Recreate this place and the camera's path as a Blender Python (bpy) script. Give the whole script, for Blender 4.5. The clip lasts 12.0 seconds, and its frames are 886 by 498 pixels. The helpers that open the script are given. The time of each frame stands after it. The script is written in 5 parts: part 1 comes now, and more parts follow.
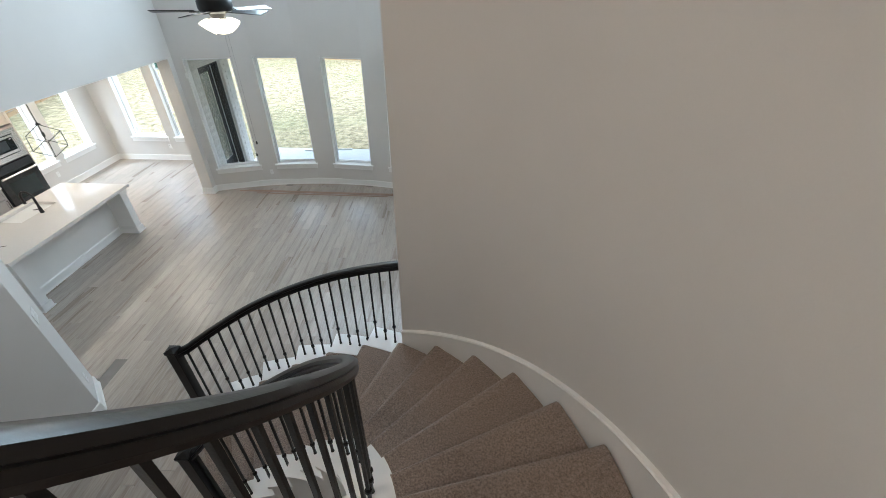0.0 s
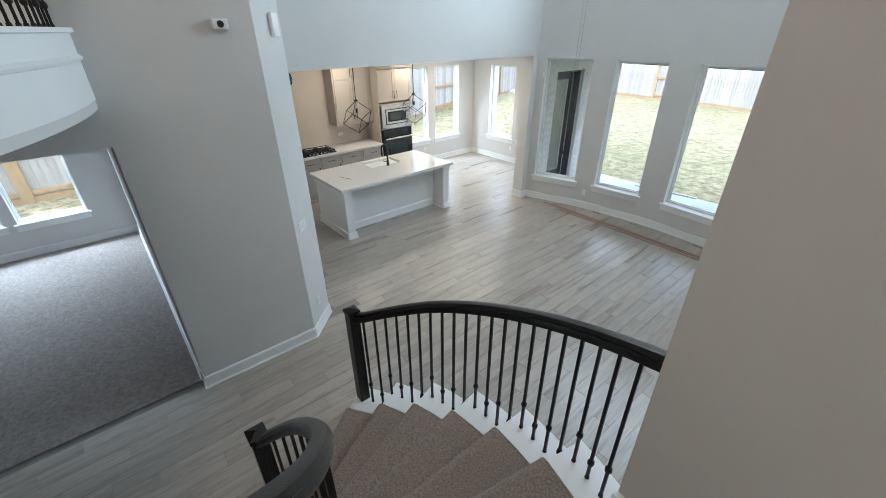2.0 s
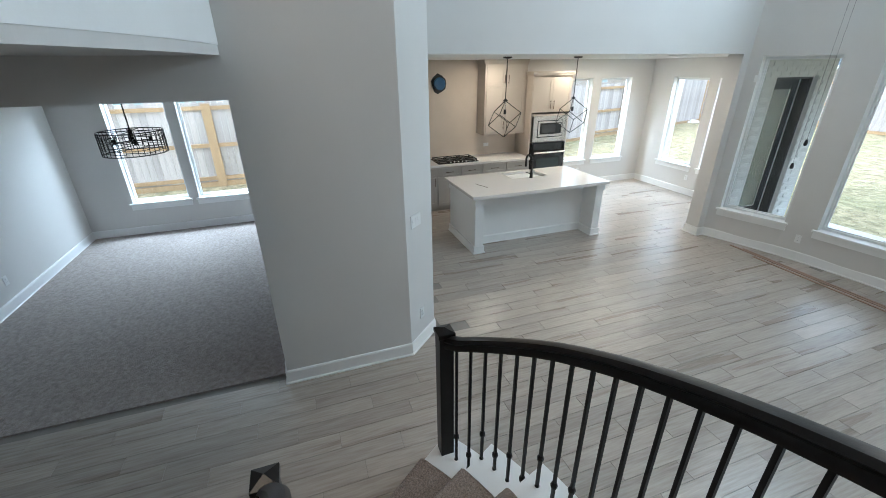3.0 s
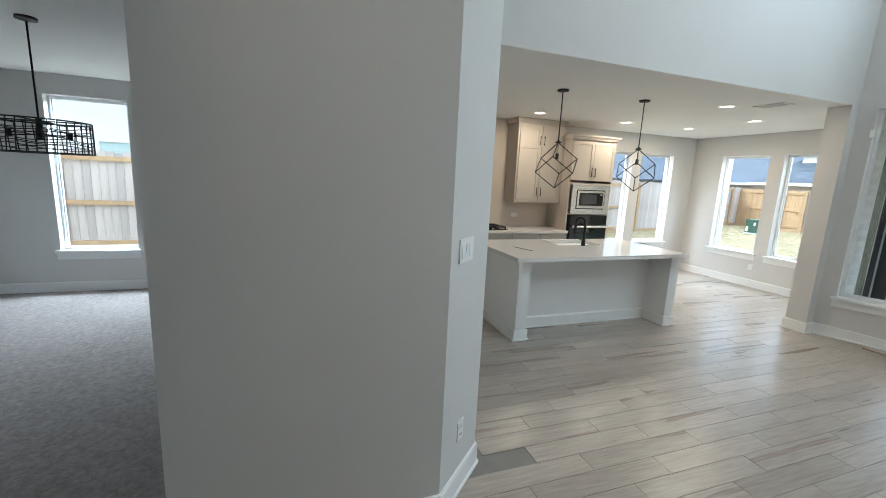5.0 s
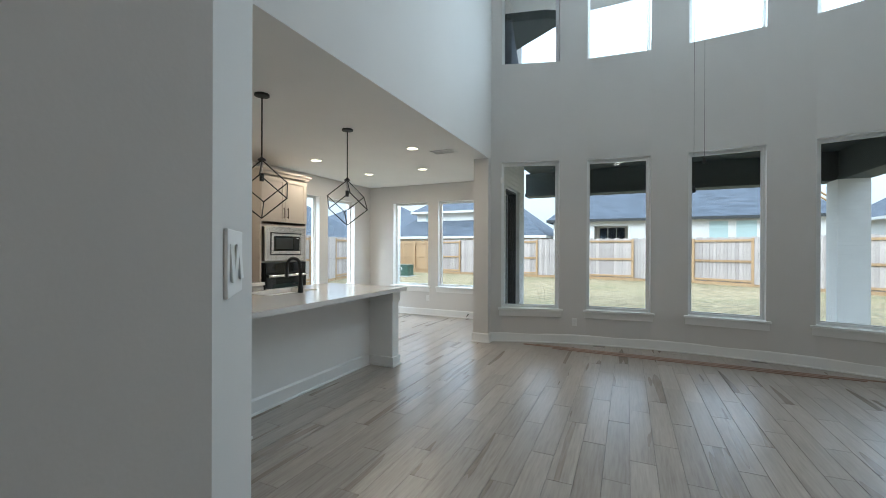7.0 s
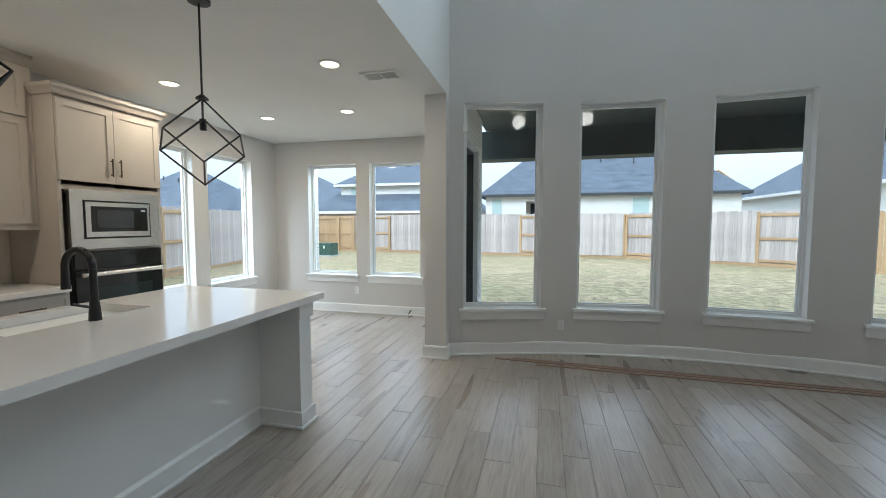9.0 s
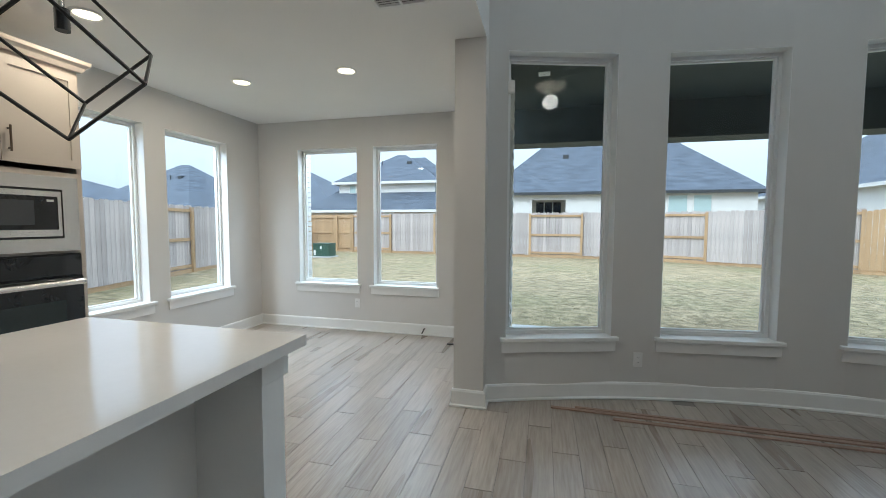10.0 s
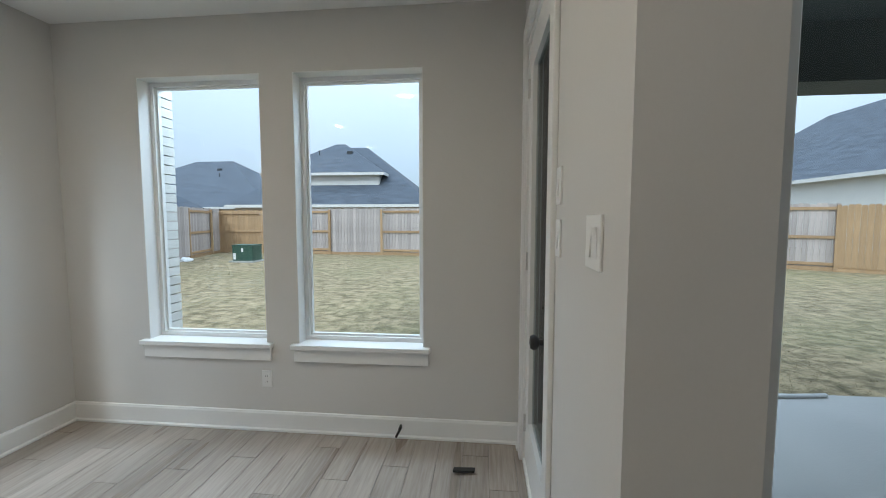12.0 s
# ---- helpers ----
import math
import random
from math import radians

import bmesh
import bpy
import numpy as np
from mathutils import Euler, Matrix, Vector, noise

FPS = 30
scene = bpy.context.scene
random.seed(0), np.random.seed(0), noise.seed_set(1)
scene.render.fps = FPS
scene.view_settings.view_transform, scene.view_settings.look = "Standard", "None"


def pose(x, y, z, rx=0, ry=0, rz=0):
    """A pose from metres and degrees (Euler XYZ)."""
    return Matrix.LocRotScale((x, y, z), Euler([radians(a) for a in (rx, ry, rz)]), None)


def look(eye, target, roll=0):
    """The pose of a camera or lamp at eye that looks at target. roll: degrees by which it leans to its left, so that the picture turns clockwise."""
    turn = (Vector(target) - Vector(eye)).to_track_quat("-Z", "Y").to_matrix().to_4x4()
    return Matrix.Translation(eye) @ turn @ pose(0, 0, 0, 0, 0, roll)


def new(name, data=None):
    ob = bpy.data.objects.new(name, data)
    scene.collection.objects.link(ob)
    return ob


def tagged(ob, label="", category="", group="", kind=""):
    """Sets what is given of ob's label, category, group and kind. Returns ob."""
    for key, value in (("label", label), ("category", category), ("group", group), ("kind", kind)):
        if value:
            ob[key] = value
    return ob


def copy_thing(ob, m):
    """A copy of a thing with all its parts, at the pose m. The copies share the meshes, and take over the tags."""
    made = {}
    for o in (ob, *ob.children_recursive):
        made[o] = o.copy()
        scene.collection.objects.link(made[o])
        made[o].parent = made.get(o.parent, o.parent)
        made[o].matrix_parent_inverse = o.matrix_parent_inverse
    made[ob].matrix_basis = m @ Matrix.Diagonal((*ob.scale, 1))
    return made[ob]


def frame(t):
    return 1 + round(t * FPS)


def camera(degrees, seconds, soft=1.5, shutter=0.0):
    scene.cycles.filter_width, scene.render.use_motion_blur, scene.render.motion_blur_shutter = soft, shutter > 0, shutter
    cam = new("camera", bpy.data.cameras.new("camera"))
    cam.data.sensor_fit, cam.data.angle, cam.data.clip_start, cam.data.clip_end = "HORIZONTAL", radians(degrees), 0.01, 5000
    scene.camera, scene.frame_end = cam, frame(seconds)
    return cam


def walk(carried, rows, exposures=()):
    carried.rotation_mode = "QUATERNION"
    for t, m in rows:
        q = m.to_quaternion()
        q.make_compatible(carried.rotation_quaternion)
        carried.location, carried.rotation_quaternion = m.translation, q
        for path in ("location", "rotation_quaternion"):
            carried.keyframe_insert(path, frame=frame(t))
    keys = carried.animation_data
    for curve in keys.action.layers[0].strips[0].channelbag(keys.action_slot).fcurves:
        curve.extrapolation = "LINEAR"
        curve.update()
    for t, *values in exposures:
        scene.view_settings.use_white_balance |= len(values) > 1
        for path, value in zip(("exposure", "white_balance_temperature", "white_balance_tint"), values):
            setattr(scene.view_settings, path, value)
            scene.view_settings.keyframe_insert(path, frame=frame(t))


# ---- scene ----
cam = camera(95.7, 12.0, soft=0.9)
PATH = [
    (0, (0.005, 0.008, 4.167), (-0.02, 1.643, 3.016), 0.7),
    (0.5, (0.086, 0.381, 3.882), (-0.215, 2.0, 2.747), -0.6),
    (1, (0.055, 0.702, 3.646), (-0.616, 2.256, 2.58), -0.1),
    (1.5, (0.036, 1.053, 3.415), (-0.998, 2.436, 2.406), -0.1),
    (2, (-0.113, 1.377, 3.167), (-1.451, 2.513, 2.207), -0.3),
    (2.5, (-0.385, 1.673, 2.834), (-1.95, 2.534, 1.936), -0.6),
    (3, (-0.713, 1.85, 2.613), (-2.436, 2.445, 1.788), -0.7),
    (3.5, (-1.071, 1.98, 2.397), (-2.893, 2.377, 1.673), -0.9),
    (5.5, (-2.58, 1.951, 1.55), (-4.36, 2.858, 1.457), 1.2),
    (6, (-2.922, 1.882, 1.459), (-4.394, 3.235, 1.474), 0.9),
    (6.5, (-3.159, 2.009, 1.419), (-4.291, 3.658, 1.44), 0.4),
    (7, (-3.325, 2.215, 1.397), (-4.161, 4.032, 1.394), 0.2),
    (7.5, (-3.523, 2.544, 1.374), (-4.147, 4.444, 1.332), 0.2),
    (7.7, (-3.629, 2.673, 1.409), (-4.185, 4.593, 1.341), 0.1),
    (9.5, (-4.471, 4.408, 1.421), (-4.959, 6.343, 1.295), 0.1),
    (10, (-4.78, 4.944, 1.399), (-5.264, 6.881, 1.273), 0.2),
    (10.5, (-5.058, 5.505, 1.42), (-5.529, 7.444, 1.288), 0.2),
    (11, (-5.309, 6.087, 1.43), (-5.754, 8.032, 1.294), 0.2),
    (11.5, (-5.472, 6.669, 1.427), (-5.849, 8.628, 1.288), 0.1),
    (12, (-5.673, 7.194, 1.434), (-5.871, 9.179, 1.287), 0.0),
]
EXPOSURES = [(0.0, 1.22, 5600, 6), (1.5, 1.22, 5500, 5), (2.5, 1.18, 5420, 4), (3.5, 1.2, 5480, 4), (5.5, 0.9, 5700, 4), (6.0, 0.6, 5680, 4), (6.5, 0.52, 5640, 4), (7.5, 0.68, 5580, 4), (9.5, 0.45, 5560, 4), (10.5, 0.25, 5570, 4), (11.0, 0.08, 5580, 4), (12.0, -0.12, 5600, 4)]
walk(cam, [(t, look(eye, target, roll)) for t, eye, target, roll in PATH], EXPOSURES)

# ---- world, sun, lights ----
SUN_EL, SUN_AZ = 40, 200
world = bpy.data.worlds.new("sky")
scene.world = world
world.use_nodes = True
wn, wl = world.node_tree.nodes, world.node_tree.links
wn.clear()
w_out = wn.new("ShaderNodeOutputWorld")
w_bg = wn.new("ShaderNodeBackground")
w_sky = wn.new("ShaderNodeTexSky")
w_sky.sky_type, w_sky.sun_disc = "NISHITA", False
w_sky.sun_elevation, w_sky.sun_rotation = radians(SUN_EL), radians(SUN_AZ)
w_noise = wn.new("ShaderNodeTexNoise")
w_noise.inputs["Scale"].default_value, w_noise.inputs["Detail"].default_value = 2.2, 6
w_ramp = wn.new("ShaderNodeValToRGB")
w_ramp.color_ramp.elements[0].position, w_ramp.color_ramp.elements[0].color = 0.3, (0.72, 0.72, 0.72, 1)
w_ramp.color_ramp.elements[1].position, w_ramp.color_ramp.elements[1].color = 0.75, (0.95, 0.95, 0.95, 1)
w_mix = wn.new("ShaderNodeMixRGB")
w_mix.inputs[2].default_value = (5.4, 5.8, 6.3, 1)
wl.new(w_noise.outputs["Fac"], w_ramp.inputs[0])
wl.new(w_ramp.outputs[0], w_mix.inputs[0])
wl.new(w_sky.outputs[0], w_mix.inputs[1])
w_tc, w_sep, w_ma, w_mul = wn.new("ShaderNodeTexCoord"), wn.new("ShaderNodeSeparateXYZ"), wn.new("ShaderNodeMath"), wn.new("ShaderNodeVectorMath")
w_ma.operation, w_ma.use_clamp = "MULTIPLY_ADD", False
w_ma.inputs[1].default_value, w_ma.inputs[2].default_value = 3.6, 1.0
w_mx = wn.new("ShaderNodeMath")
w_mx.operation, w_mx.inputs[1].default_value = "MAXIMUM", 0.0
w_mul.operation = "MULTIPLY"
wl.new(w_tc.outputs["Generated"], w_sep.inputs[0])
wl.new(w_sep.outputs["Z"], w_mx.inputs[0])
wl.new(w_mx.outputs[0], w_ma.inputs[0])
wl.new(w_mix.outputs[0], w_mul.inputs[0])
wl.new(w_ma.outputs[0], w_mul.inputs[1])
wl.new(w_mul.outputs[0], w_bg.inputs[0])
wl.new(w_bg.outputs[0], w_out.inputs[0])
w_bg.inputs[1].default_value = 0.108

sun_data = bpy.data.lights.new("sun", "SUN")
sun_data.energy, sun_data.angle, sun_data.color = 1.3, radians(14), (1, 0.95, 0.88)
sun = new("sun", sun_data)
sun.matrix_world = pose(0, 0, 30, 90 - SUN_EL, 0, 180 - SUN_AZ)


def lamp(name, kind, where, energy, color, size=0.1, rx=0):
    d = bpy.data.lights.new(name, kind)
    d.energy, d.color = energy, color
    if kind == "AREA":
        d.shape, d.size = "DISK", size
    else:
        d.shadow_soft_size = size
    ob = new(name, d)
    ob.matrix_world = pose(*where, rx)
    return ob


CANS = [(-7.69, 5.37), (-7.665, 6.985), (-7.6, 8.28), (-5.96, 6.94), (-6.49, 8.25)]
FAN = (-2.895, 5.645)
WARM = (1.0, 0.88, 0.74)
for cx, cy in CANS:
    lamp("can_or_fill_bulb", "AREA", (cx, cy, 2.725), 6.5, (1.0, 0.80, 0.58), 0.13)
lamp("fan_bulb", "POINT", (FAN[0], FAN[1], 3.3), 8, WARM, 0.12)
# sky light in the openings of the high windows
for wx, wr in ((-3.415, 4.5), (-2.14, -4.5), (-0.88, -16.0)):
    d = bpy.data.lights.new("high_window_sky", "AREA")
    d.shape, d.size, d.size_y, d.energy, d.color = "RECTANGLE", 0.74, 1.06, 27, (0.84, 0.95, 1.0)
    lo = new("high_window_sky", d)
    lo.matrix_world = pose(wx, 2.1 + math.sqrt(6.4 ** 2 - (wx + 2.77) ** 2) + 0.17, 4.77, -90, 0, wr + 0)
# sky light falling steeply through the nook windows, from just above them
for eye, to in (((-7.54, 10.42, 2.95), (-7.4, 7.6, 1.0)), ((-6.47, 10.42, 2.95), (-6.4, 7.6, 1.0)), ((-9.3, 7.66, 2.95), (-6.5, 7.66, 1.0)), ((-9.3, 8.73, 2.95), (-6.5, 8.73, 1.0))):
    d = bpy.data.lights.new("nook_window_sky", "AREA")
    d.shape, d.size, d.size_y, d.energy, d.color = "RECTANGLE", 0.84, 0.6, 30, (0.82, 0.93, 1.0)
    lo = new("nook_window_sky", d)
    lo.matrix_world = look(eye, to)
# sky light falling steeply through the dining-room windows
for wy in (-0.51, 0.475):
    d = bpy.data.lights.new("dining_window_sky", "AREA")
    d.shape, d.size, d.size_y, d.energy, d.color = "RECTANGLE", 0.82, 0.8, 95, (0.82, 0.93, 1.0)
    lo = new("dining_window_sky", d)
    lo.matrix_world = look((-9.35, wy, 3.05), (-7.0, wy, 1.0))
# gallery soffit can, plus two unseen upper-hall ceiling lamps added to brighten the stairs
HALL_CAN_AND_FILL = [(-2.9, -0.4, 2.74, 5), (-0.2, -1.4, 5.68, 19), (-1.7, 0.5, 5.68, 15)]
for cx, cy, cz, watts in HALL_CAN_AND_FILL:
    lamp("can_or_fill_bulb", "AREA", (cx, cy, cz - 0.015), watts, (1.0, 0.74, 0.52), 0.13 if cz < 3 else 0.8)


# ---- materials ----
def mat(name, color, rough=0.6, var=0.08, scale=6.0, bump=0.05, bscale=60.0, metal=0.0, second=None, stretch=(1, 1, 1), rand=0.0, coat=0.0, detail=4):
    """Colour with a slow and a fine variation, and a fine relief."""
    m = bpy.data.materials.new(name)
    m.use_nodes = True
    n, l = m.node_tree.nodes, m.node_tree.links
    b = n["Principled BSDF"]
    b.inputs["Roughness"].default_value, b.inputs["Metallic"].default_value = rough, metal
    b.inputs["Coat Weight"].default_value = coat
    tc = n.new("ShaderNodeTexCoord")
    mp = n.new("ShaderNodeMapping")
    mp.inputs["Scale"].default_value = stretch
    l.new(tc.outputs["Object"], mp.inputs[0])
    slow, fine = n.new("ShaderNodeTexNoise"), n.new("ShaderNodeTexNoise")
    slow.inputs["Scale"].default_value, fine.inputs["Scale"].default_value = scale, bscale
    slow.inputs["Detail"].default_value, fine.inputs["Detail"].default_value = detail, 3
    l.new(mp.outputs[0], slow.inputs[0]), l.new(mp.outputs[0], fine.inputs[0])
    add = n.new("ShaderNodeMath")
    add.operation = "MULTIPLY_ADD"
    add.inputs[1].default_value = 0.4
    l.new(fine.outputs["Fac"], add.inputs[0]), l.new(slow.outputs["Fac"], add.inputs[2])
    ramp = n.new("ShaderNodeValToRGB")
    ramp.color_ramp.elements[0].position, ramp.color_ramp.elements[1].position = 0.45, 0.95
    lo = second or [c * (1 - var) for c in color]
    hi = color if second else [min(1, c * (1 + var)) for c in color]
    ramp.color_ramp.elements[0].color, ramp.color_ramp.elements[1].color = (*lo, 1), (*hi, 1)
    l.new(add.outputs[0], ramp.inputs[0])
    out = ramp.outputs[0]
    if rand:
        info, hsv = n.new("ShaderNodeObjectInfo"), n.new("ShaderNodeHueSaturation")
        mr = n.new("ShaderNodeMapRange")
        mr.inputs["To Min"].default_value, mr.inputs["To Max"].default_value = 1 - rand, 1 + rand
        l.new(info.outputs["Random"], mr.inputs[0]), l.new(mr.outputs[0], hsv.inputs["Value"])
        l.new(out, hsv.inputs["Color"])
        out = hsv.outputs[0]
    l.new(out, b.inputs["Base Color"])
    if bump:
        bp = n.new("ShaderNodeBump")
        bp.inputs["Strength"].default_value, bp.inputs["Distance"].default_value = bump, 0.01
        l.new(fine.outputs["Fac"], bp.inputs["Height"]), l.new(bp.outputs[0], b.inputs["Normal"])
    return m


def glow(name, color, strength):
    m = bpy.data.materials.new(name)
    m.use_nodes = True
    b = m.node_tree.nodes["Principled BSDF"]
    b.inputs["Base Color"].default_value = (0.8, 0.8, 0.8, 1)
    b.inputs["Emission Color"].default_value, b.inputs["Emission Strength"].default_value = (*color, 1), strength
    return m


def glass(name, tint=(0.97, 0.985, 0.985)):
    m = bpy.data.materials.new(name)
    m.use_nodes = True
    n, l = m.node_tree.nodes, m.node_tree.links
    n.remove(n["Principled BSDF"])
    tr, gl, mx = n.new("ShaderNodeBsdfTransparent"), n.new("ShaderNodeBsdfGlossy"), n.new("ShaderNodeMixShader")
    lw, pw, ma = n.new("ShaderNodeLayerWeight"), n.new("ShaderNodeMath"), n.new("ShaderNodeMath")
    lw.inputs[0].default_value = 0.5
    pw.operation, pw.inputs[1].default_value = "POWER", 5
    ma.operation, ma.inputs[1].default_value, ma.inputs[2].default_value = "MULTIPLY_ADD", 0.45, 0.022
    tr.inputs[0].default_value = (*tint, 1)
    gl.inputs["Roughness"].default_value = 0.0
    l.new(lw.outputs["Facing"], pw.inputs[0]), l.new(pw.outputs[0], ma.inputs[0]), l.new(ma.outputs[0], mx.inputs[0])
    l.new(tr.outputs[0], mx.inputs[1]), l.new(gl.outputs[0], mx.inputs[2])
    l.new(mx.outputs[0], n["Material Output"].inputs[0])
    return m


def plank_mat():
    """Grey-brown wood-look tile: streaks along y, a shade of its own for each plank."""
    m = bpy.data.materials.new("wood_tile")
    m.use_nodes = True
    n, l = m.node_tree.nodes, m.node_tree.links
    b = n["Principled BSDF"]
    tc, geo, info = n.new("ShaderNodeTexCoord"), n.new("ShaderNodeNewGeometry"), n.new("ShaderNodeObjectInfo")
    comb = n.new("ShaderNodeMath")
    comb.operation = "ADD"
    l.new(geo.outputs["Random Per Island"], comb.inputs[0]), l.new(info.outputs["Random"], comb.inputs[1])
    frac = n.new("ShaderNodeMath")
    frac.operation = "FRACT"
    l.new(comb.outputs[0], frac.inputs[0])
    shift = n.new("ShaderNodeVectorMath")
    shift.operation = "MULTIPLY_ADD"
    shift.inputs[1].default_value = (37, 53, 11)
    l.new(frac.outputs[0], shift.inputs[0]), l.new(tc.outputs["Object"], shift.inputs[2])
    mp = n.new("ShaderNodeMapping")
    mp.inputs["Scale"].default_value = (1.0, 0.07, 1.0)
    l.new(shift.outputs[0], mp.inputs[0])
    grain, broad, fleck = n.new("ShaderNodeTexNoise"), n.new("ShaderNodeTexNoise"), n.new("ShaderNodeTexNoise")
    for node, s, d in ((grain, 70, 3), (broad, 7, 1.5), (fleck, 26, 2)):
        node.inputs["Scale"].default_value, node.inputs["Detail"].default_value = s, d
        l.new(mp.outputs[0], node.inputs[0])
    ramp = n.new("ShaderNodeValToRGB")
    e = ramp.color_ramp.elements
    e[0].position, e[0].color = 0.16, (0.25, 0.21, 0.175, 1)
    e[1].position, e[1].color = 0.42, (0.505, 0.458, 0.412, 1)
    mid = e.new(0.27)
    mid.color = (0.373, 0.328, 0.284, 1)
    mixf = n.new("ShaderNodeMath")
    mixf.operation = "MULTIPLY_ADD"
    mixf.inputs[1].default_value = 0.26
    half = n.new("ShaderNodeMath")
    half.operation = "MULTIPLY"
    half.inputs[1].default_value = 0.18
    l.new(broad.outputs["Fac"], half.inputs[0])
    veins = n.new("ShaderNodeMath")
    veins.operation = "MULTIPLY_ADD"
    veins.inputs[1].default_value = 0.1
    l.new(fleck.outputs["Fac"], veins.inputs[0]), l.new(half.outputs[0], veins.inputs[2])
    l.new(grain.outputs["Fac"], mixf.inputs[0]), l.new(veins.outputs[0], mixf.inputs[2])
    l.new(mixf.outputs[0], ramp.inputs[0])
    hsv, mr = n.new("ShaderNodeHueSaturation"), n.new("ShaderNodeMapRange")
    mr.inputs["To Min"].default_value, mr.inputs["To Max"].default_value = 0.89, 1.08
    l.new(frac.outputs[0], mr.inputs[0]), l.new(mr.outputs[0], hsv.inputs["Value"]), l.new(ramp.outputs[0], hsv.inputs["Color"])
    l.new(hsv.outputs[0], b.inputs["Base Color"])
    rr = n.new("ShaderNodeMapRange")
    rr.inputs["To Min"].default_value, rr.inputs["To Max"].default_value = 0.24, 0.34
    l.new(broad.outputs["Fac"], rr.inputs[0]), l.new(rr.outputs[0], b.inputs["Roughness"])
    bp = n.new("ShaderNodeBump")
    bp.inputs["Strength"].default_value, bp.inputs["Distance"].default_value = 0.05, 0.002
    l.new(grain.outputs["Fac"], bp.inputs["Height"]), l.new(bp.outputs[0], b.inputs["Normal"])
    return m


WALL = mat("wall_paint", (0.63, 0.615, 0.595), 0.75, 0.025, 1.2, 0.025, 160)
CEIL = mat("ceiling_paint", (0.82, 0.81, 0.79), 0.85, 0.02, 1.5, 0.08, 120)
TRIM = mat("white_trim", (0.80, 0.80, 0.79), 0.35, 0.02, 3, 0.02, 90)
VINYL = mat("white_vinyl", (0.80, 0.81, 0.81), 0.4, 0.015, 3, 0.0)
PLANK = plank_mat()
GROUT = mat("grout", (0.25, 0.235, 0.215), 0.9, 0.1, 8, 0.1, 200)
CARPET = mat("brown_carpet", (0.44, 0.35, 0.295), 0.95, 0, 90, 1.0, 220, second=(0.17, 0.13, 0.108), detail=6)
CARPET2 = mat("grey_carpet", (0.42, 0.365, 0.335), 0.95, 0, 26, 1.0, 90, second=(0.23, 0.197, 0.18), detail=10)
for m in (CARPET, CARPET2):
    pb = m.node_tree.nodes["Principled BSDF"]
    for node in m.node_tree.nodes:
        if node.type == "VALTORGB":
            node.color_ramp.elements[0].position, node.color_ramp.elements[1].position = 0.52, 0.88
        elif node.type == "TEX_NOISE":
            node.inputs["Roughness"].default_value = 0.66
    pb.inputs["Sheen Weight"].default_value, pb.inputs["Sheen Roughness"].default_value = 0.25, 0.4
    pb.inputs["Specular IOR Level"].default_value = 0.1
BLACK = mat("black_rail_stain", (0.007, 0.006, 0.006), 0.3, 0.3, 4, 0.05, 60, stretch=(1, 1, 1))
IRON = mat("black_iron", (0.009, 0.009, 0.009), 0.42, 0.2, 20, 0.05, 120)
for m in (BLACK, IRON):
    m.node_tree.nodes["Principled BSDF"].inputs["Specular IOR Level"].default_value = 0.33
GLASS = glass("window_glass")
CABINET = mat("greige_cabinet_paint", (0.50, 0.445, 0.385), 0.42, 0.02, 4, 0.02, 80)
CABGREY = mat("grey_cabinet_paint", (0.42, 0.40, 0.375), 0.42, 0.02, 4, 0.02, 80)
QUARTZ = mat("white_quartz", (0.76, 0.73, 0.70), 0.12, 0.03, 2.5, 0.0, 40)
STEEL = mat("stainless_steel", (0.74, 0.72, 0.70), 0.25, 0.04, 30, 0.03, 90, metal=1.0, stretch=(1, 0.05, 1))
DARKGLASS = mat("black_oven_glass", (0.012, 0.014, 0.016), 0.06, 0.1, 4, 0.0)
BLACKMETAL = mat("matt_black_metal", (0.012, 0.012, 0.012), 0.5, 0.1, 20, 0.0)
BRONZE = mat("dark_bronze_handle", (0.10, 0.075, 0.055), 0.35, 0.1, 20, 0.0, metal=0.9)
SPLASH = mat("unfinished_splash_wall", (0.62, 0.54, 0.46), 0.7, 0.05, 2.0, 0.05, 60)
PLASTIC = mat("white_plastic", (0.78, 0.78, 0.77), 0.4, 0.01, 5, 0.0)
BULB = glow("warm_bulb", (1.0, 0.76, 0.46), 3.5)
SHADE = glow("lit_frosted_glass", (1.0, 0.80, 0.52), 1.5)
LAWN = mat("dormant_grass", (0.46, 0.365, 0.215), 0.95, 0, 5, 0.8, 55, second=(0.13, 0.105, 0.05), detail=14)
BLADES = mat("dry_grass_blades", (0.5, 0.4, 0.24), 0.9, 0, 1.1, 0.0, 30, second=(0.19, 0.155, 0.075), detail=14)
for m in (LAWN, BLADES):
    for node in m.node_tree.nodes:
        if node.type == "VALTORGB":
            node.color_ramp.elements[0].position, node.color_ramp.elements[1].position = 0.59, 0.82
        elif node.type == "TEX_NOISE":
            node.inputs["Roughness"].default_value = 0.72
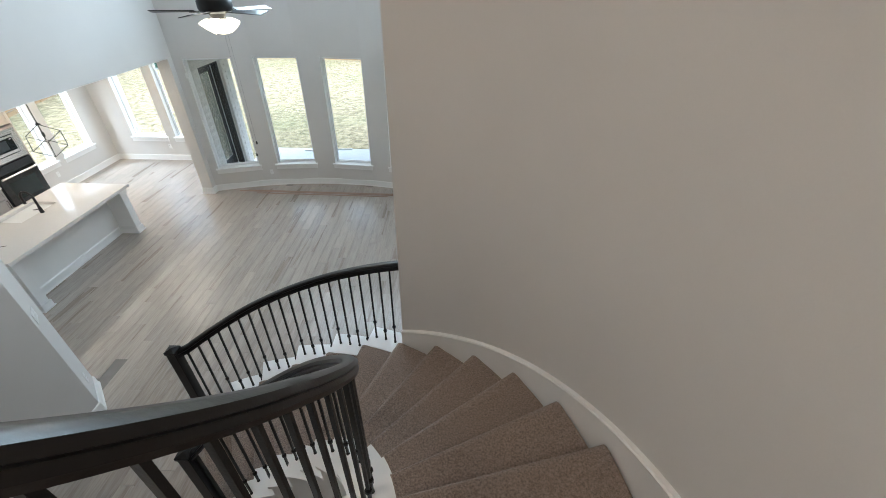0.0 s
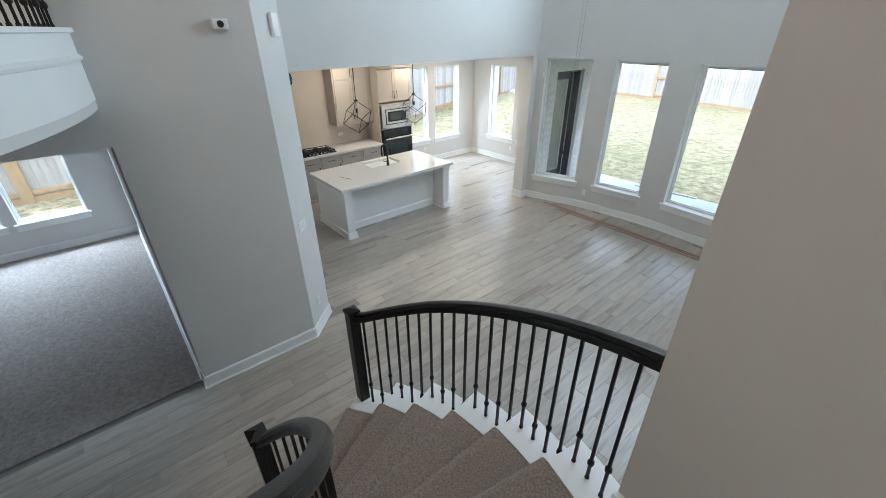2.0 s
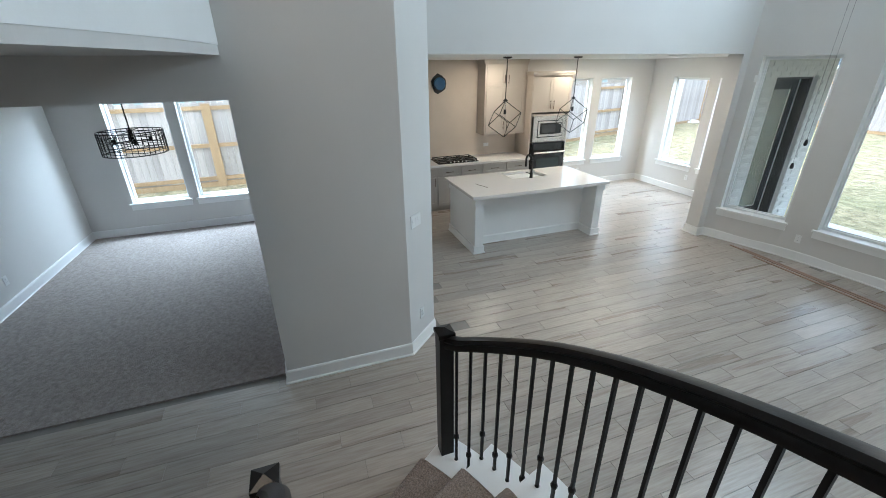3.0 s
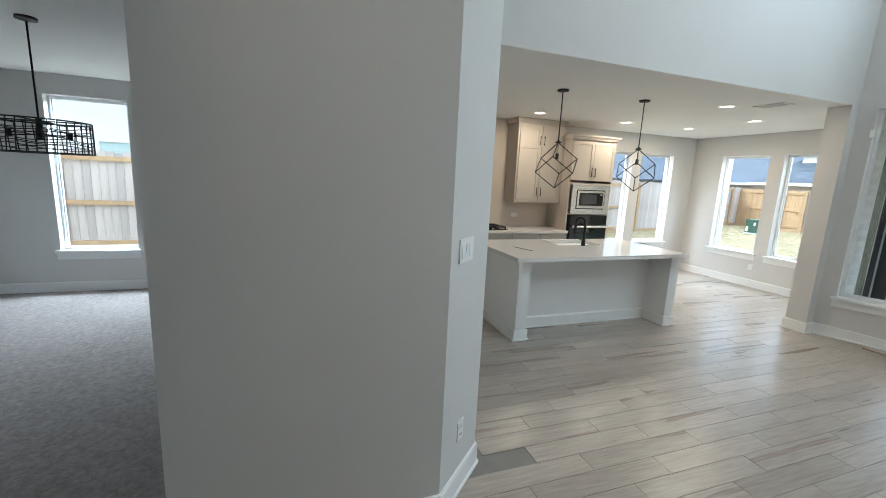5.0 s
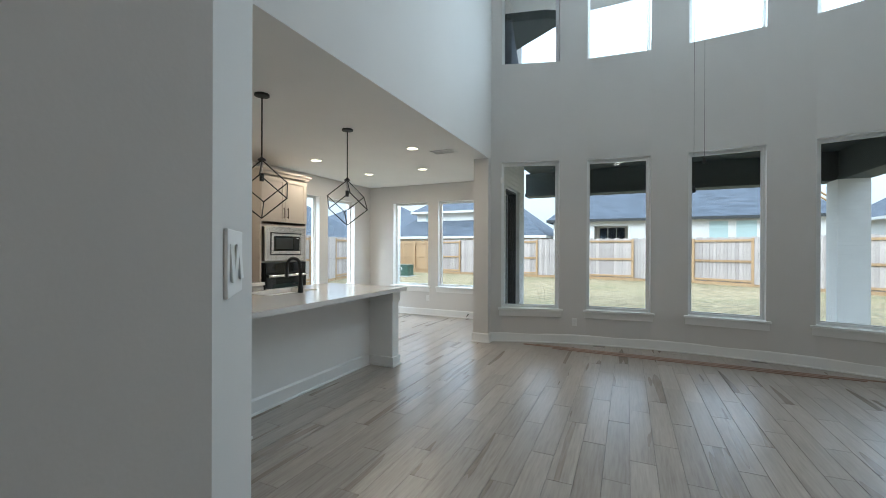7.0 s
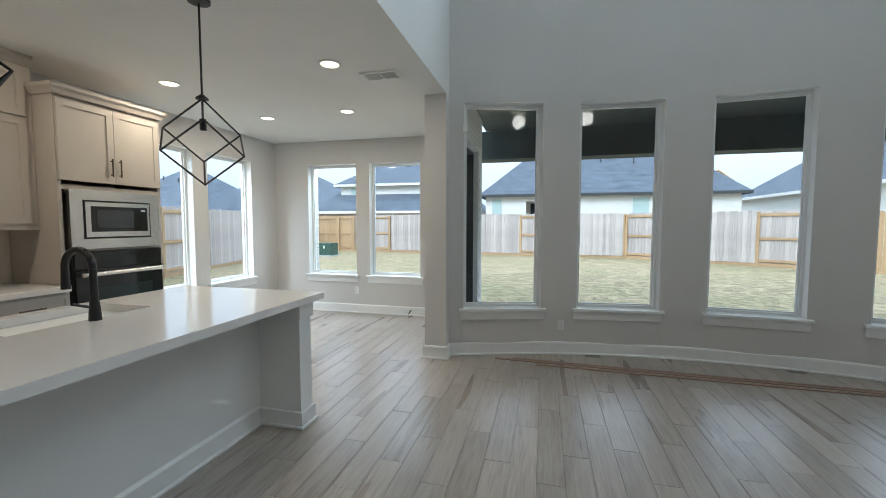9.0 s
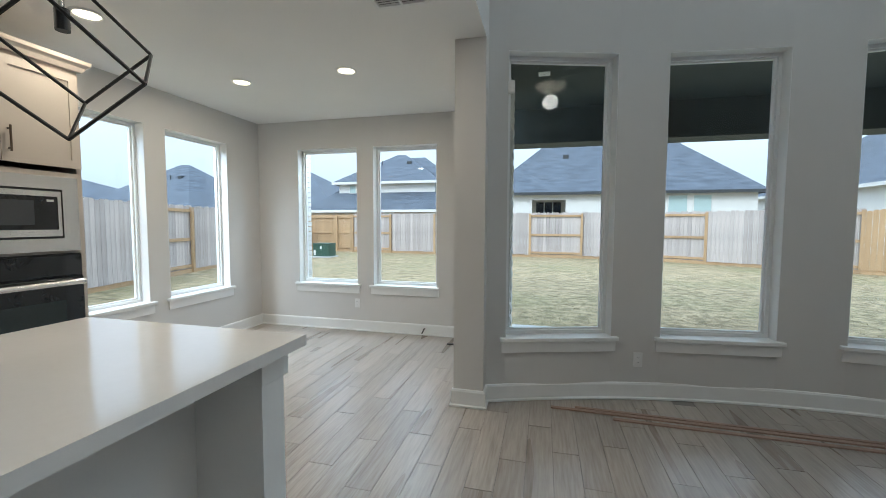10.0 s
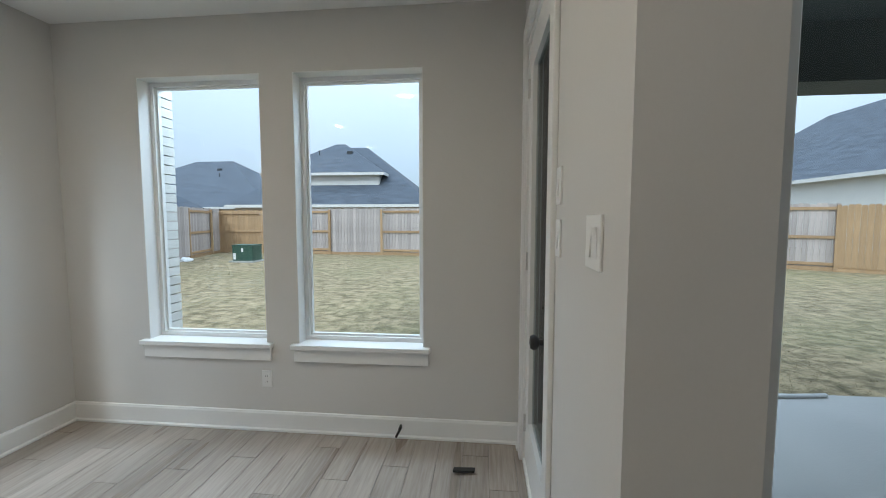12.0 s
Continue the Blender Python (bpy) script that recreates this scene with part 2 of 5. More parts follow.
for m in (LAWN, BLADES):
    n, l = m.node_tree.nodes, m.node_tree.links
    tint, patch, lev = n.new("ShaderNodeMixRGB"), n.new("ShaderNodeTexNoise"), n.new("ShaderNodeMapRange")
    pos = n.new("ShaderNodeNewGeometry")
    patch.inputs["Scale"].default_value, patch.inputs["Detail"].default_value, patch.inputs["Roughness"].default_value = 0.28, 5, 0.6
    lev.inputs["From Min"].default_value, lev.inputs["From Max"].default_value, lev.inputs["To Max"].default_value = 0.46, 0.7, 0.45
    tint.inputs[2].default_value = (0.15, 0.17, 0.065, 1)
    pbs = n["Principled BSDF"].inputs["Base Color"]
    l.new(pos.outputs["Position"], patch.inputs[0]), l.new(patch.outputs["Fac"], lev.inputs[0]), l.new(lev.outputs[0], tint.inputs[0])
    l.new(pbs.links[0].from_socket, tint.inputs[1]), l.new(tint.outputs[0], pbs)
CONCRETE = mat("patio_concrete", (0.46, 0.46, 0.44), 0.8, 0.1, 1.2, 0.2, 60)
FENCE = mat("weathered_fence_board", (0.44, 0.39, 0.36), 0.85, 0.2, 3, 0.3, 30, stretch=(4, 4, 0.5), rand=0.16)
CEDAR = mat("fresh_cedar", (0.42, 0.28, 0.15), 0.8, 0.14, 3, 0.2, 30, stretch=(3, 3, 0.6), rand=0.1)
BRICK = mat("white_painted_brick", (0.68, 0.67, 0.64), 0.85, 0.06, 6, 0.3, 70, rand=0.05)
MORTAR = mat("pale_mortar", (0.64, 0.63, 0.60), 0.95, 0.06, 8, 0.3, 90)
SHINGLE = mat("slate_blue_shingle", (0.09, 0.105, 0.128), 0.9, 0.4, 1.6, 0.8, 9, detail=10, stretch=(0.8, 0.8, 4.5))
CHARCOAL = mat("charcoal_paint", (0.035, 0.038, 0.04), 0.55, 0.08, 3, 0.03, 60)
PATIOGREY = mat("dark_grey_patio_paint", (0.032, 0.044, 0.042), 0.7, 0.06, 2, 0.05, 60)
STUCCO = mat("white_siding", (0.66, 0.65, 0.62), 0.85, 0.05, 1.5, 0.2, 40)
TANBRICK = mat("tan_brick", (0.42, 0.36, 0.31), 0.9, 0.18, 5, 0.3, 30)
GREENBOX = mat("green_enamel", (0.035, 0.085, 0.06), 0.5, 0.08, 4, 0.0)
TEAL = mat("window_blind", (0.4, 0.5, 0.49), 0.4, 0.15, 6, 0.0, stretch=(0.1, 0.1, 6))
YELLOW = mat("yellow_sheathing", (0.62, 0.55, 0.25), 0.8, 0.06, 4, 0.0)
STRIPWOOD = mat("pinkish_trim_strip", (0.34, 0.235, 0.185), 0.6, 0.2, 6, 0.05, 50, stretch=(0.3, 3, 3))
BLUE = mat("blue_plastic", (0.02, 0.09, 0.20), 0.35, 0.2, 12, 0.1)
SINK = mat("pale_sink", (0.44, 0.39, 0.34), 0.35, 0.04, 5, 0.0)


# ---- builders ----
def B():
    return bmesh.new()


def box(bm, x0, x1, y0, y1, z0, z1, bev=0.0):
    vs = [bm.verts.new((x, y, z)) for x in (x0, x1) for y in (y0, y1) for z in (z0, z1)]
    fs = [(0, 1, 3, 2), (4, 6, 7, 5), (0, 4, 5, 1), (2, 3, 7, 6), (0, 2, 6, 4), (1, 5, 7, 3)]
    made = [bm.faces.new([vs[i] for i in f]) for f in fs]
    if bev:
        edges = list({e for f in made for e in f.edges})
        bmesh.ops.bevel(bm, geom=edges, offset=bev, segments=2, profile=0.5, affect="EDGES")
    return bm


def prism(bm, poly, z0, z1):
    """An upright prism on a polygon of (x, y), or of (x, y, low, high)."""
    lo = [bm.verts.new((p[0], p[1], p[2] if len(p) > 2 else z0)) for p in poly]
    hi = [bm.verts.new((p[0], p[1], p[3] if len(p) > 2 else z1)) for p in poly]
    n = len(poly)
    bm.faces.new(lo[::-1]), bm.faces.new(hi)
    for i in range(n):
        bm.faces.new((lo[i], lo[(i + 1) % n], hi[(i + 1) % n], hi[i]))
    return bm


def cyl(bm, x, y, z0, z1, r0, r1=None, n=16, axis="z"):
    r1 = r0 if r1 is None else r1
    ring = []
    for z, r in ((z0, r0), (z1, r1)):
        ring.append([bm.verts.new((x + r * math.cos(2 * math.pi * i / n), y + r * math.sin(2 * math.pi * i / n), z)) for i in range(n)])
    bm.faces.new(ring[0][::-1]), bm.faces.new(ring[1])
    for i in range(n):
        bm.faces.new((ring[0][i], ring[0][(i + 1) % n], ring[1][(i + 1) % n], ring[1][i]))
    return bm


def lathe(bm, x, y, prof, n=20):
    """A body of rotation from (radius, z) pairs."""
    rings = [[bm.verts.new((x + max(r, 1e-4) * math.cos(2 * math.pi * i / n), y + max(r, 1e-4) * math.sin(2 * math.pi * i / n), z)) for i in range(n)] for r, z in prof]
    for a, b in zip(rings, rings[1:]):
        for i in range(n):
            bm.faces.new((a[i], a[(i + 1) % n], b[(i + 1) % n], b[i]))
    return bm


def sweep(bm, pts, prof, closed=True):
    """A profile of (side, up) pairs along a path; side is to the path's right, with mitred corners."""
    pts = [Vector(p) for p in pts]
    rings = []
    for i, p in enumerate(pts):
        d0 = (pts[i] - pts[i - 1]) if i else (pts[1] - pts[0])
        d1 = (pts[i + 1] - pts[i]) if i + 1 < len(pts) else d0
        if not i:
            d0 = d1
        a, b = Vector((d0.y, -d0.x, 0)).normalized(), Vector((d1.y, -d1.x, 0)).normalized()
        s = (a + b)
        s = s.normalized() / max(0.3, s.normalized().dot(a)) if s.length > 1e-6 else a
        rings.append([bm.verts.new(p + s * u + Vector((0, 0, v))) for u, v in prof])
    n = len(prof)
    for r0, r1 in zip(rings, rings[1:]):
        for i in range(n if closed else n - 1):
            bm.faces.new((r0[i], r0[(i + 1) % n], r1[(i + 1) % n], r1[i]))
    if closed:
        bm.faces.new(rings[0]), bm.faces.new(rings[-1][::-1])
    return bm


def rod(bm, a, b, r, n=8):
    """A thin round bar from a to b."""
    a, b = Vector(a), Vector(b)
    q = (b - a).to_track_quat("Z", "Y")
    rings = [[bm.verts.new(p + q @ Vector((r * math.cos(2 * math.pi * i / n), r * math.sin(2 * math.pi * i / n), 0))) for i in range(n)] for p in (a, b)]
    bm.faces.new(rings[0][::-1]), bm.faces.new(rings[1])
    for i in range(n):
        bm.faces.new((rings[0][i], rings[0][(i + 1) % n], rings[1][(i + 1) % n], rings[1][i]))
    return bm


def done(name, bm, material, smooth=False):
    bmesh.ops.recalc_face_normals(bm, faces=bm.faces)
    me = bpy.data.meshes.new(name)
    bm.to_mesh(me)
    bm.free()
    me.materials.append(material)
    if smooth:
        me.polygons.foreach_set("use_smooth", [True] * len(me.polygons))
        me.set_sharp_from_angle(angle=radians(38))
    return me


def part(name, bm, material, parent=None, label="", smooth=False):
    """Links a bmesh as one mesh object, in the coordinates of its parent."""
    ob = new(name, done(name, bm, material, smooth))
    if parent:
        ob.parent = parent
    return tagged(ob, label)


def thing(name, where=(0, 0, 0), label="", category="", group="", kind="", rz=0):
    ob = new(name)
    ob.empty_display_size = 0.1
    ob.matrix_basis = pose(*where, 0, 0, rz)
    return tagged(ob, label, category, group, kind)


def structure(name, bm, material, label="", smooth=False, category=""):
    if not smooth:
        bmesh.ops.remove_doubles(bm, verts=bm.verts, dist=1e-5)
    return tagged(part(name, bm, material, None, "", smooth), label, category or name.split("_")[0], "", "structure")


def holed(bm, u0, u1, z0, z1, holes, put):
    """A wall strip from u0 to u1 with rectangular holes (u0, u1, z0, z1); put(bm, ua, ub, za, zb) adds a block."""
    us = sorted({u0, u1, *[h[0] for h in holes], *[h[1] for h in holes]})
    for a, b in zip(us, us[1:]):
        mine = sorted([h for h in holes if h[0] <= a + 1e-6 and h[1] >= b - 1e-6], key=lambda h: h[2])
        z = z0
        for h in mine:
            if h[2] > z:
                put(bm, a, b, z, h[2])
            z = h[3]
        if z < z1:
            put(bm, a, b, z, z1)
    return bm


# ---- the shell ----
XW, XE, YN = -8.575, -0.08, 9.71          # west face, living-room east face, nook north face
BX0, BX1 = -5.43, -5.2                  # the wall between nook and living room
CEILZ, TOP = 2.74, 5.7
NOOK_WIN = [(-7.968, -7.112), (-6.89, -6.05)]
WEST_WIN = [(7.24, 8.085), (8.31, 9.145)]
DIN_WIN = [(-0.99, -0.135), (0.015, 0.87)]
LIV_WIN = [(-5.055, -4.24), (-3.868, -3.03), (-2.585, -1.755), (-1.312, -0.5)]
SILL, HEAD = 0.605, 2.37
LSILL, LHEAD, USILL, UHEAD = 0.505, 2.705, 4.17, 5.35
DOOR = (8.65, 9.53, 2.42)
CX, CY, CR = -2.77, 2.1, 6.4             # the bowed wall's circle


def bow(x, r=CR):
    return CY + math.sqrt(r * r - (x - CX) ** 2)


# sub-floor under all rooms, and the floor's grout bed
FLOOR_EDGE = [(x, bow(x) + 0.1) for x in [XE + (BX1 - XE) * k / 16 for k in range(17)]]
structure("floor", prism(B(), [(-8.7, -3.0), (1.6, -3.0), (1.6, 7.9)] + FLOOR_EDGE + [(BX1 - 0.05, 9.8), (-8.7, 9.8)], -0.14, -0.006), GROUT, "grey-brown wood-look tile floor with thin dark joints", category="floor")
structure("carpet_floor", box(B(), -8.65, -4.0, -1.75, 1.43, -0.005, 0.012), CARPET2, "grey-brown cut-pile carpet in the empty dining room", category="carpet")

bm = B()
holed(bm, 2.83, 9.87, 0, 3.2, [(*w, SILL, HEAD) for w in WEST_WIN], lambda b, a, c, za, zb: box(b, XW - 0.2, XW, a, c, za, zb))
structure("wall_west", bm, WALL, "off-white painted drywall with two tall windows")
bm = B()
holed(bm, XW, BX0, 0, 3.2, [(*w, SILL, HEAD) for w in NOOK_WIN], lambda b, a, c, za, zb: box(b, a, c, YN, YN + 0.2, za, zb))
structure("wall_nook_north", bm, WALL, "off-white painted drywall with two tall windows")
bm = B()
holed(bm, 7.89, YN + 0.2, 0, TOP, [(DOOR[0], DOOR[1], -1, DOOR[2])], lambda b, a, c, za, zb: box(b, BX0, BX1, a, c, za, zb))
structure("wall_nook_east", bm, WALL, "off-white painted wall end with a glazed patio door in it")
structure("wall_beam", box(B(), BX0, BX1, 2.935, 7.89, CEILZ + 0.004, TOP), WALL, "off-white wall above the wide kitchen opening")

# the bowed window wall
bm = B()
cuts = [BX1]
for a, b in LIV_WIN:
    cuts += [a, b]
cuts.append(XE + 0.14)
for i, (a, b) in enumerate(zip(cuts, cuts[1:])):
    win = i % 2 == 1
    xs = [a, b] if win else [a + (b - a) * k / 4 for k in range(5)]
    for p, q in zip(xs, xs[1:]):
        poly = [(p, bow(p)), (q, bow(q)), (CX + (q - CX) * 1.032, bow(q) + 0.2), (CX + (p - CX) * 1.032, bow(p) + 0.2)]
        for za, zb in ([(0, LSILL), (LHEAD, USILL), (UHEAD, TOP)] if win else [(0, TOP)]):
            prism(bm, poly, za, zb)
structure("wall_living_north", bm, WALL, "bowed off-white wall with two tiers of tall windows")

structure("wall_living_east", box(B(), XE, XE + 0.14, 2.72, 8.6, 0, TOP), WALL, "plain off-white wall", category="wall")
structure("ceiling_living", box(B(), -8.8, 1.6, -3.1, 9.9, TOP, TOP + 0.15), CEIL, "white painted high ceiling", category="ceiling")
structure("ceiling_kitchen", prism(B(), [(XW, 2.935), (BX1, 2.935), (BX1, 7.89), (BX0, 7.89), (BX0, YN), (XW, YN)], CEILZ, CEILZ + 0.003), CEIL, "white painted kitchen ceiling", category="ceiling")

# pier between dining room and kitchen, with a chamfered corner, two storeys high
bm = B()
prism(bm, [(-4.0, 1.44), (-3.87, 1.44), (-3.87, 2.602), (-4.195, 2.94), (-4.28, 2.86), (-4.0, 2.55)], 0, TOP)
structure("wall_pier", bm, WALL, "tall off-white wall pier with a chamfered corner", category="wall")
structure("wall_kitchen_south", box(B(), XW - 0.2, -4.21, 2.83, 2.935, 0, TOP), WALL, "plain off-white wall", category="wall")
structure("wall_dining_north", box(B(), -8.8, -4.0, 1.43, 1.57, 0, 3.0), WALL, "plain off-white wall", category="wall")
structure("wall_dining_south", box(B(), -8.8, -4.0, -1.84, -1.7, 0, 3.0), WALL, "plain off-white wall", category="wall")
bm = B()
holed(bm, -1.84, 1.57, 0, 3.0, [(*w, 0.555, 2.5) for w in DIN_WIN], lambda b, a, c, za, zb: box(b, -8.85, -8.65, a, c, za, zb))
structure("wall_dining_west", bm, WALL, "off-white wall with a pair of windows")
bm = B()
holed(bm, -3.0, 1.44, 0, TOP, [(-1.2, 1.44, -1, 2.43)], lambda b, a, c, za, zb: box(b, -4.0, -3.87, a, c, za, zb))
structure("wall_hall_west", bm, WALL, "off-white wall with the wide dining-room opening")
structure("ceiling_dining", box(B(), -8.65, -4.0, -1.7, 1.43, 2.74, 2.86), CEIL, "white dining-room ceiling", category="ceiling")
structure("wall_hall_south", box(B(), -4.0, 1.6, -3.14, -3.0, 0, TOP), WALL, "plain off-white wall", category="wall")
structure("wall_hall_east", box(B(), 1.3, 1.44, -3.0, 2.72, 0, TOP), WALL, "plain off-white wall", category="wall")

# ---- the staircase ----
SX, SY, RISE = -1.27, 0.57, 0.18
ANG = [125, 116, 107, 97.3, 87, 76.5, 66, 55.5, 45, 34.5, 23.8, 13.4, 3, -7.5, -18, -28.5, -39]
RC1, RW = 2.18, 2.21


def inner_r(a):
    return float(np.interp(a, [-40, 0, 30, 60, 90, 122], [0.9, 0.93, 1.015, 1.07, 1.09, 1.14]))



def ring(r, a):
    return (SX + r * math.cos(radians(a)), SY + r * math.sin(radians(a)))


def sector(bm, r0, r1, a0, a1, z0, z1, n=4):
    aa = [a0 + (a1 - a0) * i / n for i in range(n + 1)]
    return prism(bm, [ring(r1, a) for a in aa] + [ring(r0, a) for a in reversed(aa)], z0, z1)


def rise_at(a):
    """Height of the line through the nosings at an angle."""
    if a >= ANG[0]:
        return RISE - (a - ANG[0]) * RISE / 9
    for k in range(len(ANG) - 1):
        if ANG[k + 1] <= a:
            return RISE * (k + 1 + (ANG[k] - a) / (ANG[k] - ANG[k + 1]))
    return RISE * len(ANG)


# curved wall on the outer side
n = 60
bm = sweep(B(), [(*ring(RW, 66.8 - 146 * i / n), 0) for i in range(n + 1)], [(0, 0), (0, TOP), (-0.14, TOP), (-0.14, 0)])
structure("wall_stair_end", prism(B(), [ring(RW + 0.003, 66.7), (XE + 0.002, 2.745), (XE + 0.13, 2.73), ring(RW + 0.13, 59)], 0, TOP), WALL, "end of the curved off-white stair wall", category="wall")
ob = structure("wall_stair", bm, WALL, "curved off-white wall beside the stairs", True)

stair = thing("staircase", (SX, SY, 0), "curved staircase with brown carpet and white tread ends", "staircase", "", "structure")


def srel(bm):
    bmesh.ops.translate(bm, verts=bm.verts, vec=(-SX, -SY, 0))
    return bm


for k, a in enumerate(ANG[:-1]):
    z, a2 = RISE * (k + 1), ANG[k + 1]
    RC0 = inner_r((a + a2) / 2) + 0.12
    bm = B()
    aa = [a + 0.8, a - 0.4] + [a - 0.4 + (a2 - a) * i / 4 for i in range(1, 5)]
    sector(bm, RC0, RC1, a, a2 - 0.4, z - RISE * 1.9, z - 0.03, 4)
    # carpet top with a rounded nosing
    prof = [(0.4, -0.08), (1.1, -0.07), (1.8, -0.052), (2.05, -0.03), (1.85, -0.008), (1.3, 0.006), (0.5, 0.008), (-0.9, 0.0)]
    rows = []
    for da, dz in prof + [((a2 - a) * t - 0.4 * t, 0.0) for t in (0.25, 0.5, 0.75, 1.0)]:
        rows.append([bm.verts.new((*ring(RC0 + (RC1 - RC0) * j / 6, a + da), z + dz)) for j in range(7)])
    for r0, r1 in zip(rows, rows[1:]):
        for j in range(6):
            bm.faces.new((r0[j], r0[j + 1], r1[j + 1], r1[j]))
    part("carpeted_tread", srel(bm), CARPET, stair, "", True)
    for r0, r1, o0, o1 in ((RC0 - 0.24, RC0, -0.02, 0), (RC1, 2.42, 0, 0.02)):
        if r0 > 2 and k > 5:
            continue
        end = max(a2 - 0.2, 67.5) if r0 > 2 else a2 - 0.2
        bm = B()
        sector(bm, r0, r1, a + 0.2, end, 0, z - 0.03, 4)
        part("stringer_block", srel(bm), TRIM, stair)
        bm = B()
        sector(bm, r0 + o0, r1 + o1, a + 1.0, end, z - 0.03, z + 0.006, 4)
        part("tread_end_cap", srel(bm), TRIM, stair)
# skirt board on the wall side
bm = B()
pa = [66.8 - 106 * i / 48 for i in range(49)]
lo = [(*ring(RW - 0.02, a), max(0, rise_at(a) - 0.3), rise_at(a) + 0.15) for a in pa]
hi = [(*ring(RW - 0.001, a), max(0, rise_at(a) - 0.3), rise_at(a) + 0.15) for a in pa]
for i in range(48):
    prism(bm, [lo[i], lo[i + 1], hi[i + 1], hi[i]], 0, 0)
part("skirt_board", srel(bm), TRIM, stair, "", True)
bm = B()
sweep(bm, [(*ring(RW, a), rise_at(a) + 0.15) for a in pa], [(0, 0), (0.03, 0), (0.034, 0.012), (0.026, 0.024), (0, 0.026)])
part("skirt_cap", srel(bm), TRIM, stair, "", True)

RAILP = [(-0.03, -0.028), (0.03, -0.028), (0.034, -0.008), (0.026, 0.012), (0.034, 0.026), (0.022, 0.045), (0, 0.05), (-0.022, 0.045), (-0.034, 0.026), (-0.026, 0.012), (-0.034, -0.008)]
RAILP = [(u * 1.04, v * 1.02) for u, v in RAILP]


def outer_r(a):
    return 2.31


def newel(parent, x, y, z0, z1, w=0.09):
    bm = box(B(), x - w / 2, x + w / 2, y - w / 2, y + w / 2, z0, z1 - 0.035, 0.004)
    box(bm, x - w / 2 - 0.008, x + w / 2 + 0.008, y - w / 2 - 0.008, y + w / 2 + 0.008, z1 - 0.05, z1 - 0.02, 0.004)
    vs = [bm.verts.new((x + sx * (w / 2 + 0.006), y + sy * (w / 2 + 0.006), z1 - 0.02)) for sx, sy in ((-1, -1), (1, -1), (1, 1), (-1, 1))]
    top = bm.verts.new((x, y, z1))
    for i in range(4):
        bm.faces.new((vs[i], vs[(i + 1) % 4], top))
    return part("newel_post", bm, BLACK, parent)


def baluster(parent, x, y, z0, z1, knuckle):
    bm = box(B(), x - 0.0075, x + 0.0075, y - 0.0075, y + 0.0075, z0, z1)
    lathe(bm, x, y, [(0.008, knuckle - 0.022), (0.017, knuckle - 0.012), (0.019, knuckle), (0.017, knuckle + 0.012), (0.008, knuckle + 0.022)], 8)
    cyl(bm, x, y, z0, z0 + 0.018, 0.014, 0.011, 8)
    return part("baluster", bm, IRON, parent)


def stair_rail(name, rad, a_top, label, newel_r, pitch, lift=lambda a: 0.89 - 0.035 * min(1, max(0, (105 - a) / 35))):
    r = thing(name, (*ring(rad(125), 125), 0), label, "railing", "stair railings")
    ox, oy = ring(rad(125), 125)

    def rel(bm):
        bmesh.ops.translate(bm, verts=bm.verts, vec=(-ox, -oy, 0))
        return bm
    nx, ny = ring(newel_r, 124.2)
    newel(r, nx - ox, ny - oy, RISE, 1.21)
    pts = [(nx, ny, 1.10)]
    a = 121.0
    while a > a_top:
        pts.append((*ring(rad(a), a), rise_at(a) + lift(a)))
        a -= 2.5
    pts.append((*ring(rad(a_top), a_top), rise_at(a_top) + lift(a_top)))
    part("handrail", rel(sweep(B(), pts, RAILP)), BLACK, r, "dark-stained wooden handrail", True)
    i, a = 0, 121.6
    while a > max(a_top + 0.6, ANG[-1] + 0.3):
        k = max(j for j in range(len(ANG) - 1) if ANG[j] + 0.9 >= a)
        x, y = ring(rad(a), a)
        z = RISE * (k + 1)
        i += 1
        baluster(r, x - ox, y - oy, z + 0.004, rise_at(a) + lift(a) - 0.015, z + (0.22 if i % 2 else 0.13))
        a -= pitch
    return r


stair_rail("outer_stair_railing", outer_r, 67.6, "black curved railing with iron balusters on the open stair side", 2.33, 2.55)
inner = stair_rail("inner_stair_railing", inner_r, -38, "black curved inner railing with iron balusters and newel", 1.165, 5.2, lambda a: 0.92 + 0.04 * min(1, max(0, (50 - a) / 40)))
# ---- upper landing and gallery ----
GZ = RISE * 17
arc = [(-4.37 + 3.54 * math.cos(radians(t)), -2.06 + 3.54 * math.sin(radians(t))) for t in range(36, 82, 3)] + [(-3.87, 1.445)]
pl = [(-3.87, -3.0), (1.3, -3.0), (1.3, -1.2), ring(RW, -45), ring(RW, -39.2), ring(0.74, -39.2), ring(0.74, -60)] + arc
structure("gallery_floor", prism(B(), pl, 2.7, GZ), WALL, "white gallery slab with a curved edge above the hall", category="floor")
gal = [(*p, GZ) for p in [ring(0.74, -60)] + arc]
bm = sweep(B(), gal, [(-0.14, -0.3), (0.006, -0.3), (0.006, -0.06), (0.022, -0.055), (0.028, -0.04), (0.012, -0.025), (0.006, -0.02), (0.006, 0.1), (0.03, 0.105), (0.03, 0.13), (-0.14, 0.13)])
structure("gallery_trim", bm, TRIM, "white moulded curb wall along the gallery edge", True, "trim")
g = thing("gallery_railing", (-3.87, 1.40, GZ + 0.13), "black iron railing along the upper gallery", "railing", "stair railings")
gp = [(x + 3.87 - 0.03, y - 1.40 - 0.055, 0) for x, y, _ in gal]
part("handrail", sweep(B(), [(x, y, 0.86) for x, y, _ in gp], RAILP), BLACK, g, "dark-stained wooden handrail", True)
